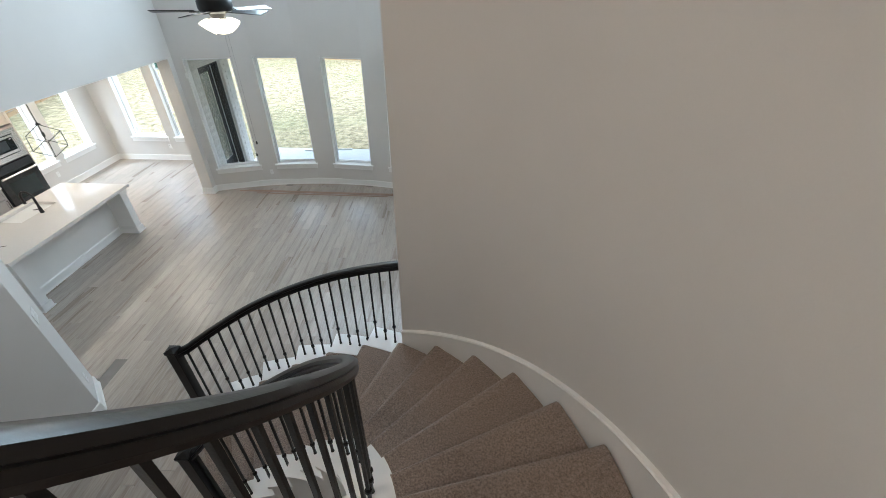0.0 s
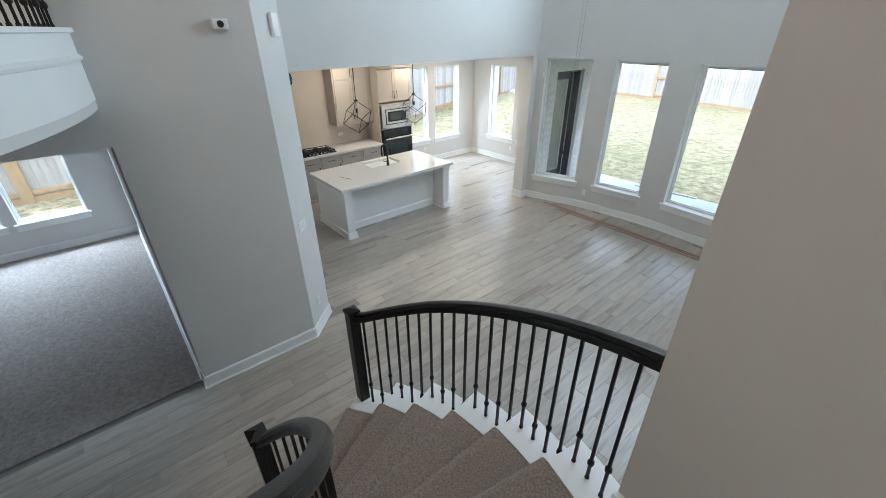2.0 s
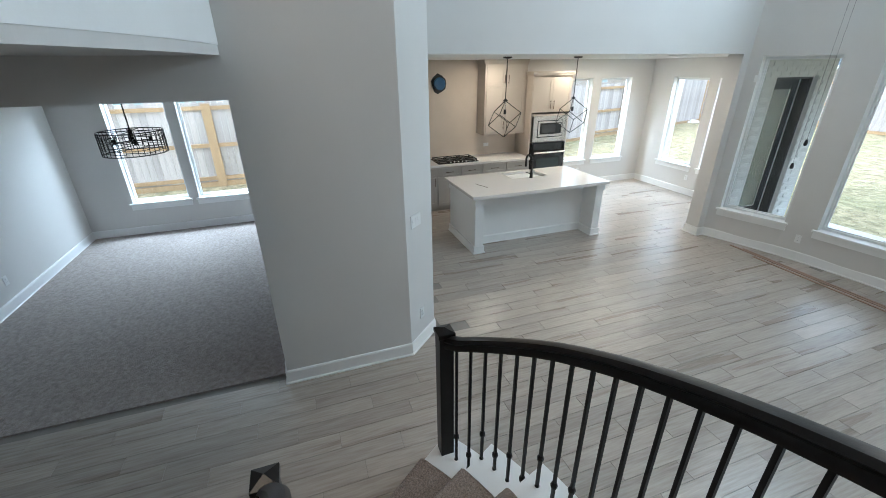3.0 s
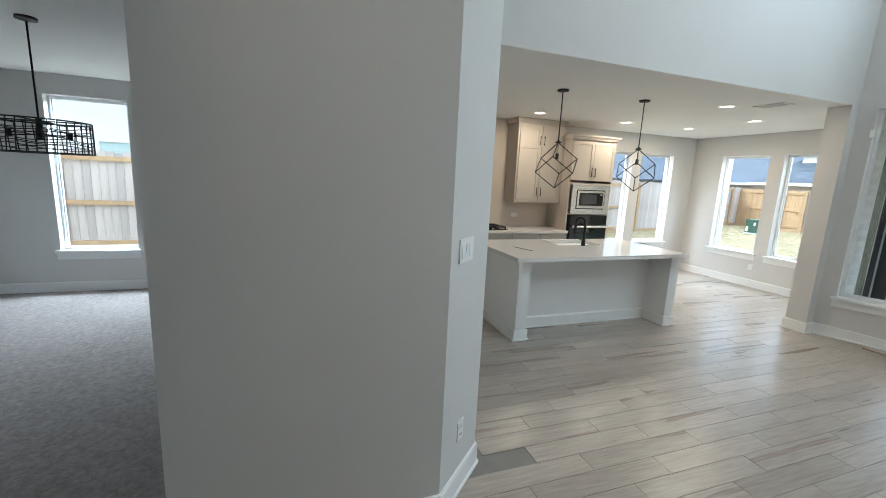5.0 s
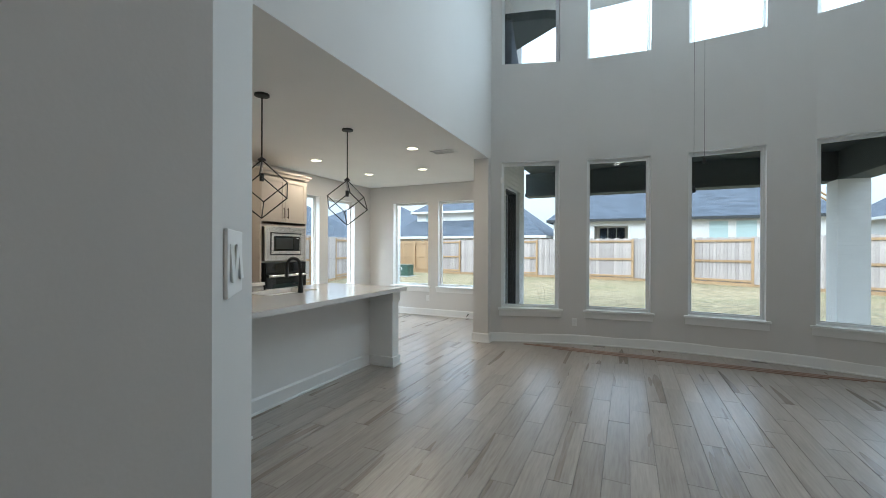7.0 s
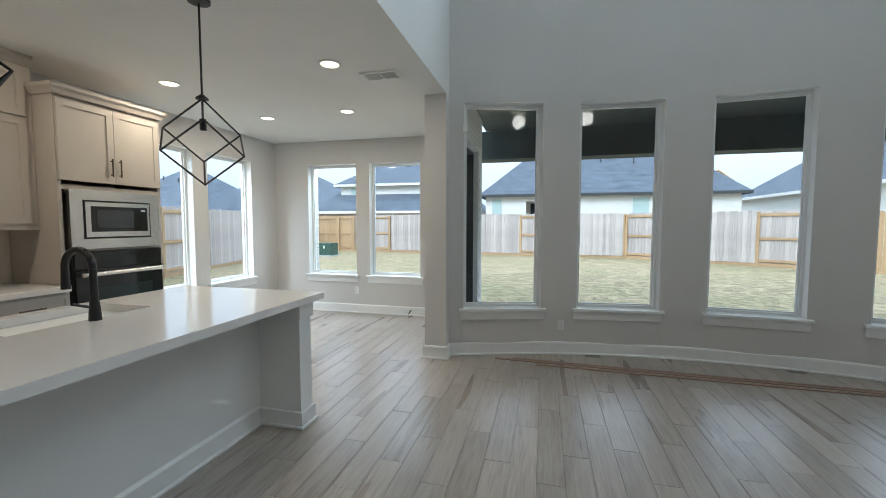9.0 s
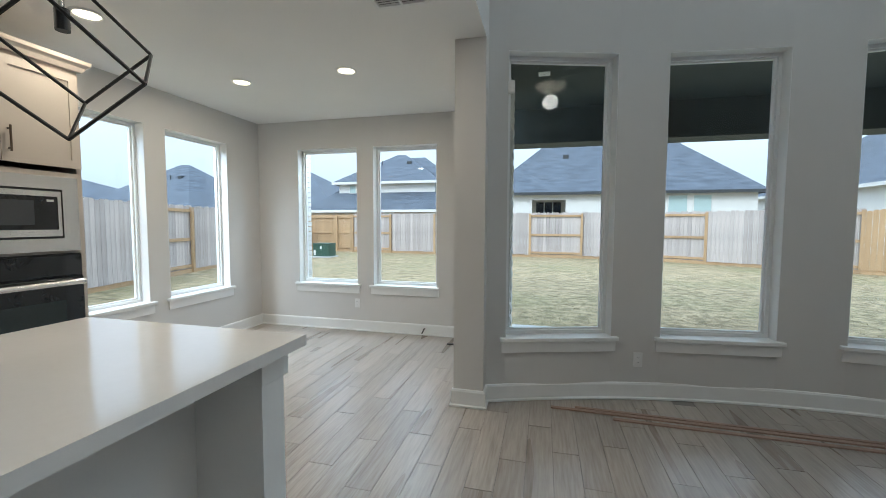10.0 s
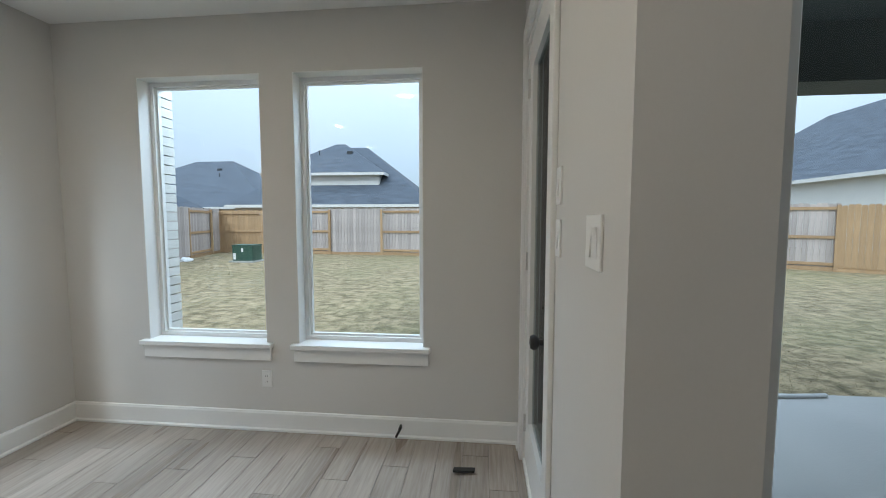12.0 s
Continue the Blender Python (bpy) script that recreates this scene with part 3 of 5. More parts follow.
for p, q in zip(gp, gp[1:]):
    p, q = Vector(p), Vector(q)
    cnt = max(1, round((q - p).length / 0.11))
    for i in range(cnt):
        v = p + (q - p) * (i / cnt)
        baluster(g, v.x, v.y, 0.0, 0.84, 0.2 if i % 2 else 0.12)


# ---- windows ----
def window(name, m, w, z0, z1, label, sill=True):
    """A window in the opening of a wall: u along the wall, v outwards (0 at the room's face)."""
    t = tagged(new(name), label, "window", "", "structure")
    t.matrix_basis = m
    h = z1 - z0
    bm = B()
    f, v0, v1 = 0.03, 0.10, 0.16
    for s, (a, b, c, d) in enumerate(((0, w, 0, f), (0, w, h - f, h), (0, f, f, h - f), (w - f, w, f, h - f))):
        box(bm, a, b, v0, v1, c, d)
    g2 = f + 0.014
    for a, b, c, d in ((f, w - f, f, g2), (f, w - f, h - g2, h - f), (f, g2, g2, h - g2), (w - g2, w - f, g2, h - g2)):
        box(bm, a, b, v0 + 0.022, v1 - 0.01, c, d)
    part("window_frame", bm, VINYL, t)
    # white reveal lining
    bm = B()
    for a, b, c, d in ((0, 0.004, 0, h), (w - 0.004, w, 0, h), (0.004, w - 0.004, h - 0.004, h)):
        box(bm, a, b, 0.001, v0, c, d)
    part("window_reveal", bm, TRIM if sill else WALL, t)
    p = part("pane", box(B(), g2, w - g2, 0.136, 0.142, g2, h - g2), GLASS, t)
    p.visible_shadow = False
    if sill:
        part("window_sill", box(B(), -0.045, w + 0.045, -0.045, v0 - 0.002, -0.028, 0.003, 0.005), TRIM, t)
        bm = B()
        prism(bm, [(-0.03, -0.002), (w + 0.03, -0.002), (w + 0.03, -0.018), (-0.03, -0.018)], -0.115, -0.029)
        part("window_apron", bm, TRIM, t)
    return t


i = 1
for a, b in NOOK_WIN:
    window(f"window_{i}", pose(a, YN, SILL), b - a, SILL, HEAD, "white vinyl picture window with a painted sill")
    i += 1
for a, b in WEST_WIN:
    window(f"window_{i}", pose(XW, a, SILL, 0, 0, 90), b - a, SILL, HEAD, "white vinyl picture window with a painted sill")
    i += 1
for a, b in DIN_WIN:
    window(f"window_{i}", pose(-8.65, a, 0.555, 0, 0, 90), b - a, 0.555, 2.5, "white vinyl dining-room window with a painted sill")
    i += 1
for a, b in LIV_WIN:
    turn = math.degrees(math.atan2(bow(b) - bow(a), b - a))
    w = math.hypot(b - a, bow(b) - bow(a))
    window(f"window_{i}", pose(a, bow(a), LSILL, 0, 0, turn), w, LSILL, LHEAD, "tall white vinyl window in the bowed wall")
    i += 1
    window(f"window_{i}", pose(a, bow(a), USILL, 0, 0, turn), w, USILL, UHEAD, "upper clerestory window in the bowed wall", False)
    i += 1

# ---- baseboards ----
BASEP = [(0, 0), (0.028, 0), (0.028, 0.012), (0.017, 0.02), (0.016, 0.118), (0.01, 0.132), (0, 0.135)]


def baseboard(name, pts):
    structure(name, sweep(B(), [(*p, 0.002) for p in pts], BASEP), TRIM, "white painted baseboard with shoe moulding", category="baseboard")


baseboard("baseboard_nook", [(XW, 2.935), (XW, YN), (BX0, YN), (BX0, DOOR[1] + 0.09)])
bw = [BX1 + (XE - BX1) * k / 24 for k in range(25)]
baseboard("baseboard_living", [(BX0, DOOR[0] - 0.09), (BX0, 7.89), (BX1, 7.89)] + [(x, bow(x)) for x in bw] + [(XE, 2.75)])
baseboard("baseboard_pier", [(-4.0, 1.44), (-3.87, 1.44), (-3.87, 2.602), (-4.195, 2.94), (-4.4, 2.935), (XW, 2.935)])
baseboard("baseboard_dining", [(-4.0, -1.7), (-8.65, -1.7), (-8.65, 1.43), (-4.0, 1.43)])

# ---- patio door in the nook ----
door = tagged(new("door_1"), "closed glazed patio door, white inside with black knob", "door", "", "structure")
door.matrix_basis = pose(BX0, DOOR[0], 0)
dw, dh = DOOR[1] - DOOR[0], DOOR[2]
leaf = B()
for a, b, c, d in ((0.03, 0.15, 0.03, dh - 0.03), (dw - 0.15, dw - 0.03, 0.03, dh - 0.03), (0.15, dw - 0.15, 0.03, 0.30), (0.15, dw - 0.15, dh - 0.18, dh - 0.03)):
    box(leaf, 0.012, 0.045, a, b, c, d)
leaf = part("leaf", leaf, TRIM, door, "white painted door leaf")
outer = B()
for a, b, c, d in ((0.03, 0.15, 0.03, dh - 0.03), (dw - 0.15, dw - 0.03, 0.03, dh - 0.03), (0.15, dw - 0.15, 0.03, 0.30), (0.15, dw - 0.15, dh - 0.18, dh - 0.03)):
    box(outer, 0.0455, 0.06, a, b, c, d)
part("outer_face", outer, CHARCOAL, door, "charcoal outer face of the door")
p = part("pane", box(B(), 0.034, 0.040, 0.15, dw - 0.15, 0.30, dh - 0.18), glass("door_glass", (0.55, 0.6, 0.6)), door)
p.visible_shadow = False
fr = B()
for a, b, c, d in ((0, 0.03, 0, dh), (dw - 0.03, dw, 0, dh), (0.03, dw - 0.03, dh - 0.03, dh), (0.03, dw - 0.03, -0.004, 0.03)):
    box(fr, 0.0, 0.082, a, b, c, d)
part("door_frame", fr, TRIM, door, "white door frame")
fr = B()
for a, b, c, d in ((0, 0.03, 0, dh), (dw - 0.03, dw, 0, dh), (0.03, dw - 0.03, dh - 0.03, dh), (0.03, dw - 0.03, -0.004, 0.03)):
    box(fr, 0.083, 0.225, a, b, c, d)
part("outer_frame", fr, CHARCOAL, door, "charcoal outer frame and threshold")
cs = B()
for a, b, c, d in ((-0.085, 0.004, 0.0, dh + 0.085), (dw - 0.004, dw + 0.085, 0.0, dh + 0.085), (0.004, dw - 0.004, dh - 0.004, dh + 0.085)):
    box(cs, -0.02, 0.0, a, b, c, d, 0.004)
part("casing", cs, TRIM, door, "white casing")
kb = B()
lathe(kb, 0, 0, [(0.0, 0.0), (0.03, 0.0), (0.03, 0.008), (0.012, 0.012), (0.012, 0.035), (0.026, 0.045), (0.03, 0.058), (0.024, 0.07), (0.0, 0.074)], 16)
bmesh.ops.rotate(kb, verts=kb.verts, matrix=Matrix.Rotation(radians(-90), 3, "Y"))
bmesh.ops.translate(kb, verts=kb.verts, vec=(0.012, 0.09, 0.96))
part("knob", kb, BLACKMETAL, door, "black knob", True)
kb = B()
lathe(kb, 0, 0, [(0.0, 0.0), (0.03, 0.0), (0.028, 0.014), (0.0, 0.016)], 16)
box(kb, -0.004, 0.004, -0.018, 0.018, 0.014, 0.03)
bmesh.ops.rotate(kb, verts=kb.verts, matrix=Matrix.Rotation(radians(-90), 3, "Y"))
bmesh.ops.translate(kb, verts=kb.verts, vec=(0.012, 0.09, 1.1))
part("deadbolt", kb, BLACKMETAL, door, "black deadbolt", True)
for hz in (0.25, 1.2, 2.15):
    part("hinge", box(B(), 0.0, 0.013, dw - 0.045, dw - 0.03, hz - 0.05, hz + 0.05), STEEL, door)

# ---- island ----
isl = thing("kitchen_island", (-6.36, 5.285, 0), "white panelled kitchen island with square end legs", "kitchen island")
IX, IY = -6.36, 5.285


def irel(bm):
    bmesh.ops.translate(bm, verts=bm.verts, vec=(-IX, -IY, 0))
    return bm


part("body", irel(box(B(), -6.9, -6.16, 4.265, 6.255, 0, 0.888)), TRIM, isl)
for y0, y1 in ((4.13, 4.265), (6.255, 6.39)):
    part("end_leg", irel(box(B(), -6.9, -5.835, y0, y1, 0, 0.888)), TRIM, isl)
    bm = B()
    box(bm, -6.91, -5.82, y0 - 0.015, y1 + 0.015, 0.765, 0.889, 0.003)
    part("leg_cap", irel(bm), TRIM, isl)
    bm = B()
    box(bm, -6.915, -5.817, y0 - 0.018, y1 + 0.018, 0.0, 0.115, 0.003)
    box(bm, -6.925, -5.803, y0 - 0.032, y1 + 0.032, 0.0, 0.02, 0.004)
    part("plinth", irel(bm), TRIM, isl)
part("back_baseboard", irel(sweep(B(), [(-6.16, 4.295, 0.0), (-6.16, 6.225, 0.0)], [(0, 0), (0.028, 0), (0.028, 0.012), (0.017, 0.02), (0.016, 0.118), (0, 0.135)])), TRIM, isl)
# worktop with the sink cut-out
SKX, SKY = (-6.87, -6.45), (5.05, 5.71)
bm = B()
box(bm, -6.95, SKX[0], 4.05, 6.41, 0.89, 0.935)
box(bm, SKX[1], -5.735, 4.05, 6.41, 0.89, 0.935)
box(bm, SKX[0], SKX[1], 4.05, SKY[0], 0.89, 0.935)
box(bm, SKX[0], SKX[1], SKY[1], 6.41, 0.89, 0.935)
bmesh.ops.remove_doubles(bm, verts=bm.verts, dist=0.0005)
wt = part("island_worktop", bm, QUARTZ)
tagged(wt, "polished white quartz worktop with faint veins on the island", "worktop")
bm = B()
x0, x1, y0, y1 = SKX[0] - 0.01, SKX[1] + 0.01, SKY[0] - 0.01, SKY[1] + 0.01
for q in ((x0, x0 + 0.008, y0, y1, 0.68, 0.8895), (x1 - 0.008, x1, y0, y1, 0.68, 0.8895), (x0, x1, y0, y0 + 0.008, 0.68, 0.8895), (x0, x1, y1 - 0.008, y1, 0.68, 0.8895), (x0, x1, y0, y1, 0.672, 0.68)):
    box(bm, *q)
part("sink_bowl", irel(bm), SINK, isl, "undermounted pale sink bowl")
fau = thing("kitchen_faucet", (-6.40, 5.37, 0.935), "matt black pull-down faucet with a high arched neck", "faucet")
bm = cyl(B(), 0, 0, 0, 0.06, 0.028, 0.024)
cyl(bm, 0, 0, 0.06, 0.10, 0.024, 0.02)
part("base", bm, BLACKMETAL, fau, "", True)
pts = [Vector((0, 0, 0.09)), Vector((0, 0, 0.26))] + [Vector((-0.095 + 0.095 * math.cos(radians(t)), 0, 0.26 + 0.095 * math.sin(radians(t)))) for t in range(15, 181, 15)]
bm = B()
for a, b in zip(pts, pts[1:]):
    rod(bm, a, b, 0.017, 12)
part("neck", bm, BLACKMETAL, fau, "", True)
part("spray_head", cyl(B(), -0.19, 0, 0.15, 0.265, 0.021, 0.016), BLACKMETAL, fau, "", True)
part("lever", rod(B(), (0, -0.02, 0.07), (0.0, -0.10, 0.10), 0.007), BLACKMETAL, fau, "", True)


# ---- wall cabinets ----
def shaker(parent, m, w, h, material, handle, label="", size=0.16):
    """A framed door or drawer front in the y-z plane facing +x, with its bar handle at (y, z) and upright or level."""
    d = B()
    r = 0.055 if h > 0.3 else 0.03
    box(d, 0, 0.010, r, w - r, r, h - r)
    for a, b, c, e in ((0, w, 0, r), (0, w, h - r, h), (0, r, r, h - r), (w - r, w, r, h - r)):
        box(d, 0, 0.02, a, b, c, e)
    bmesh.ops.remove_doubles(d, verts=d.verts, dist=1e-5)
    ob = part("door" if h > 0.3 else "drawer_front", d, material, parent, label)
    ob.matrix_basis = m
    if handle:
        y, z, upright = handle
        hb = B()
        a, b = ((y, z - size / 2), (y, z + size / 2)) if upright else ((y - size / 2, z), (y + size / 2, z))
        rod(hb, (0.045, *a), (0.045, *b), 0.006)
        for q in (0.12, 0.88):
            p = (a[0] + (b[0] - a[0]) * q, a[1] + (b[1] - a[1]) * q)
            rod(hb, (0.018, *p), (0.045, *p), 0.005)
        part("handle", hb, BRONZE, ob, "dark bronze bar handle", True)
    return ob


# tall oven cabinet
TX, TY0, TY1 = -7.98, 6.24, 7.13
tow = thing("oven_cabinet", (XW + 0.002, TY0, 0), "tall greige cabinet housing the oven and microwave", "cabinet")
dep = TX - XW - 0.022
bm = B()
box(bm, 0, dep, 0, 0.03, 0, 2.45)
box(bm, 0, dep, TY1 - TY0 - 0.03, TY1 - TY0, 0, 2.45)
for z0, z1 in ((0.1, 0.12), (0.40, 0.47), (1.185, 1.205), (1.70, 1.74), (2.43, 2.45)):
    box(bm, 0, dep, 0.03, TY1 - TY0 - 0.03, z0, z1)
box(bm, 0, 0.015, 0.03, TY1 - TY0 - 0.03, 0.12, 2.43)
part("body", bm, CABINET, tow)
bm = sweep(B(), [(0.0, TY1 - TY0, 2.45), (dep + 0.02, TY1 - TY0, 2.45), (dep + 0.02, 0.0, 2.45), (0.0, 0.0, 2.45)][::-1], [(0, 0), (0.015, 0), (0.03, 0.03), (0.05, 0.05), (0.055, 0.075), (0, 0.075)])
part("crown_moulding", bm, CABINET, tow)
part("crown_top", box(B(), 0, dep + 0.018, 0.0, TY1 - TY0, 2.45, 2.5), CABINET, tow)
half = (TY1 - TY0) / 2 - 0.012
shaker(tow, pose(dep, 0.01, 1.775), half, 0.65, CABINET, (half - 0.035, 0.14, True))
shaker(tow, pose(dep, half + 0.014, 1.775), half, 0.65, CABINET, (0.035, 0.14, True))
shaker(tow, pose(dep, 0.01, 0.13), 2 * half, 0.26, CABINET, (half, 0.13, False))

mw = thing("microwave", (TX, 6.30, 1.205), "built-in stainless steel microwave with a dark window", "microwave")
W, H = 0.78, 0.50
bm = B()
for a, b, c, d in ((0, W, 0, 0.085), (0, W, H - 0.085, H), (0, 0.095, 0.085, H - 0.085), (W - 0.095, W, 0.085, H - 0.085)):
    box(bm, -0.02, 0.012, a, b, c, d)
part("trim_kit", bm, STEEL, mw)
part("gap", box(B(), -0.02, 0.004, 0.095, W - 0.095, 0.085, H - 0.085), BLACKMETAL, mw)
bm = B()
for a, b, c, d in ((0.11, W - 0.11, 0.10, 0.145), (0.11, W - 0.11, H - 0.135, H - 0.10), (0.11, 0.15, 0.145, H - 0.135), (W - 0.13, W - 0.11, 0.145, H - 0.135)):
    box(bm, 0.004, 0.02, a, b, c, d)
part("door_frame", bm, STEEL, mw)
part("door_glass", box(B(), 0.004, 0.016, 0.15, W - 0.13, 0.145, H - 0.135), DARKGLASS, mw, "black glass door")
part("window", box(B(), 0.0165, 0.018, 0.20, W - 0.26, 0.175, H - 0.165), mat("smoked_window", (0.05, 0.055, 0.06), 0.08, 0.1, 4, 0), mw)
part("display", box(B(), 0.0165, 0.0175, W - 0.19, W - 0.15, H - 0.17, H - 0.155), mat("pale_print", (0.5, 0.5, 0.5), 0.5, 0, 4, 0), mw)

ov = thing("wall_oven", (TX, 6.30, 0.47), "built-in black glass wall oven with a steel bar handle", "oven")
part("front", box(B(), -0.3, 0.014, 0, W, 0.0, 0.71), BLACKMETAL, ov)
part("control_panel", box(B(), 0.014, 0.026, 0.006, W - 0.006, 0.565, 0.705, 0.003), DARKGLASS, ov, "black control panel")
part("door_glass", box(B(), 0.014, 0.034, 0.006, W - 0.006, 0.012, 0.555, 0.003), DARKGLASS, ov, "black glass oven door")
part("inner_window", box(B(), 0.0345, 0.0355, 0.12, W - 0.12, 0.08, 0.40), mat("oven_window", (0.02, 0.03, 0.03), 0.05, 0.1, 4, 0), ov)
bm = rod(B(), (0.075, 0.03, 0.52), (0.075, W - 0.03, 0.52), 0.021, 12)
for y in (0.06, W - 0.06):
    rod(bm, (0.03, y, 0.52), (0.075, y, 0.52), 0.01)
part("handle", bm, STEEL, ov, "steel bar handle", True)

# upper cabinets
UX = -8.2
up = thing("wall_cabinet", (XW + 0.002, 5.33, 1.39), "tall greige upper cabinet with four panelled doors", "cabinet")
dep = UX - XW - 0.022
part("body", box(B(), 0, dep, 0, 0.905, 0, 1.29), CABINET, up)
part("crown_moulding", sweep(B(), [(0.0, 0.0, 1.27), (dep, 0.0, 1.27), (dep, 0.905, 1.27)], [(0, 0), (0.012, 0), (0.03, 0.03), (0.045, 0.055), (0.048, 0.084), (0, 0.084)]), CABINET, up)
half = 0.905 / 2 - 0.05
for y0, hy in ((0.03, half - 0.03), (0.05 + half, 0.03)):
    shaker(up, pose(dep, y0, 0.03), half, 0.83, CABINET, (hy, 0.13, True), "", 0.15)
    shaker(up, pose(dep, y0, 0.875), half, 0.36, CABINET, (hy, 0.13, True), "", 0.15)
part("light_rail", box(B(), 0.0, dep + 0.012, -0.005, 0.91, -0.02, 0.0), CABINET, up)

# base cabinets with the worktop
CXF = -7.90
yy = [3.0, 3.62, 4.24, 4.72, 5.18, 5.70, 6.235]
for i, (a, b) in enumerate(zip(yy, yy[1:])):
    bc = thing("base_cabinet", (XW + 0.002, a, 0), "grey painted base cabinet with a drawer over doors", "cabinet", "base cabinets")
    dep = CXF - XW - 0.02
    bm = box(B(), 0, dep, 0, b - a - 0.002, 0.1, 0.875)
    box(bm, 0, dep - 0.06, 0, b - a - 0.002, 0, 0.1)
    part("body", bm, CABGREY, bc)
    w = b - a - 0.03
    shaker(bc, pose(dep, 0.014, 0.70), w, 0.155, CABGREY, (w / 2, 0.078, False) if i >= 2 else None)
    shaker(bc, pose(dep, 0.014, 0.12), w, 0.565, CABGREY, (w - 0.04, 0.48, True))
ct = part("wall_worktop", box(B(), XW + 0.002, -7.89, 2.99, 6.235, 0.877, 0.922, 0.003), QUARTZ)
tagged(ct, "polished pale quartz worktop along the kitchen wall", "worktop")
sp = structure("backsplash", box(B(), XW + 0.001, XW + 0.006, 2.99, 6.235, 0.924, CEILZ - 0.002), SPLASH, "bare beige kitchen wall with plaster patches", category="wall")
cook = thing("cooktop", (-8.2, 4.70, 0.922), "black gas cooktop with cast-iron grates", "cooktop")
part("plate", box(B(), -0.25, 0.25, -0.42, 0.42, 0, 0.014, 0.004), DARKGLASS, cook)
for gy in (-0.27, 0.0, 0.27):
    bm = B()
    for t in (-0.12, 0.12):
        box(bm, -0.22, 0.22, gy + t - 0.007, gy + t + 0.007, 0.04, 0.055)
    for t in (-0.21, -0.07, 0.07, 0.21):
        box(bm, t - 0.007, t + 0.007, gy - 0.12, gy + 0.12, 0.04, 0.055)
    for sx in (-0.21, 0.21):
        for sy in (-0.12, 0.12):
            box(bm, sx - 0.008, sx + 0.008, gy + sy - 0.008, gy + sy + 0.008, 0.014, 0.042)
    part("grate", bm, IRON, cook)
    part("burner", lathe(B(), 0, gy, [(0.05, 0.014), (0.05, 0.026), (0.035, 0.034), (0.0, 0.035)], 16), BLACKMETAL, cook, "", True)
for ky in (-0.16, -0.08, 0.0, 0.08, 0.16):
    part("knob", cyl(B(), 0.225, ky, 0.014, 0.036, 0.018, 0.015, 12), STEEL, cook, "", True)
# capped hood duct
duct = thing("capped_duct", (XW + 0.006, 4.52, 2.33), "ragged wall hole with a blue capped hood duct", "duct")
bm = B()
random.seed(4)
poly = [(0.19 * math.cos(t) * random.uniform(0.7, 1.05), 0.19 * math.sin(t) * random.uniform(0.7, 1.05)) for t in [2 * math.pi * k / 11 for k in range(11)]]
c0 = [bm.verts.new((0.004, *p)) for p in poly]
c1 = [bm.verts.new((0.0, *p)) for p in poly]
bm.faces.new(c0)
for k in range(11):
    bm.faces.new((c0[k], c0[(k + 1) % 11], c1[(k + 1) % 11], c1[k]))
part("hole", bm, BLACKMETAL, duct)
bm = lathe(B(), 0, 0, [(0.11, 0.0), (0.115, 0.05), (0.10, 0.06), (0.03, 0.045), (0.0, 0.05)], 20)
bmesh.ops.rotate(bm, verts=bm.verts, matrix=Matrix.Rotation(radians(90), 3, "Y"))
part("cap", bm, BLUE, duct, "blue plastic cap", True)


# ---- lights ----
def pendant(x, y):
    p = thing("cage_pendant", (x, y, CEILZ), "black open cube cage pendant lamp", "pendant lamp", "pendants over the island")
    part("canopy", lathe(B(), 0, 0, [(0.0, 0), (0.062, 0), (0.062, -0.018), (0.02, -0.026), (0.0, -0.026)], 20), BLACKMETAL, p, "", True)
    zt, zb = 2.165 - CEILZ, 1.655 - CEILZ
    part("stem", rod(B(), (0, 0, -0.02), (0, 0, zt), 0.006), BLACKMETAL, p, "", True)
    h = zt - zb
    e = h / math.sqrt(3)
    r = e * math.sqrt(2 / 3)
    top, bot = (0, 0, zt), (0, 0, zb)
    ups = [(r * math.cos(radians(-45 + 120 * k)), r * math.sin(radians(-45 + 120 * k)), zt - h / 3) for k in range(3)]
    los = [(r * math.cos(radians(15 + 120 * k)), r * math.sin(radians(15 + 120 * k)), zt - 2 * h / 3) for k in range(3)]
    for k in range(3):
        for a, b in ((top, ups[k]), (bot, los[k]), (ups[k], los[k]), (ups[k], los[k - 1])):
            part("cage_bar", rod(B(), a, b, 0.0055, 6), BLACKMETAL, p)
    part("hub", lathe(B(), 0, 0, [(0.0, zt + 0.03), (0.01, zt + 0.025), (0.035, zt + 0.004), (0.035, zt - 0.004), (0.0, zt - 0.008)], 14), BLACKMETAL, p, "", True)
    bm = rod(B(), (0, 0, zt), (0, 0, zt - 0.13), 0.007)
    part("socket_stem", bm, STEEL, p)
    part("socket", cyl(B(), 0, 0, zt - 0.185, zt - 0.12, 0.019, 0.019, 12), BLACKMETAL, p, "", True)
    return p


first = pendant(-6.235, 4.74)
copy_thing(first, pose(-6.21, 5.885, CEILZ))

can = thing("recessed_light", (CANS[0][0], CANS[0][1], CEILZ), "round white recessed ceiling light, switched on", "ceiling light", "recessed lights")
part("trim_ring", lathe(B(), 0, 0, [(0.098, 0.0), (0.098, -0.004), (0.08, -0.009), (0.072, -0.004), (0.07, 0.0)], 28), PLASTIC, can, "", True)
part("lens", lathe(B(), 0, 0, [(0.072, -0.003), (0.0, -0.003)], 28), glow("can_lens", (1.0, 0.80, 0.50), 3.5), can, "glowing lens")
for cx, cy in CANS[1:]:
    copy_thing(can, pose(cx, cy, CEILZ))
# the two copies at TOP are unseen fixtures added with the stair fill
for cx, cy, cz, watts in HALL_CAN_AND_FILL:
    copy_thing(can, pose(cx, cy, cz if cz < 3 else TOP))

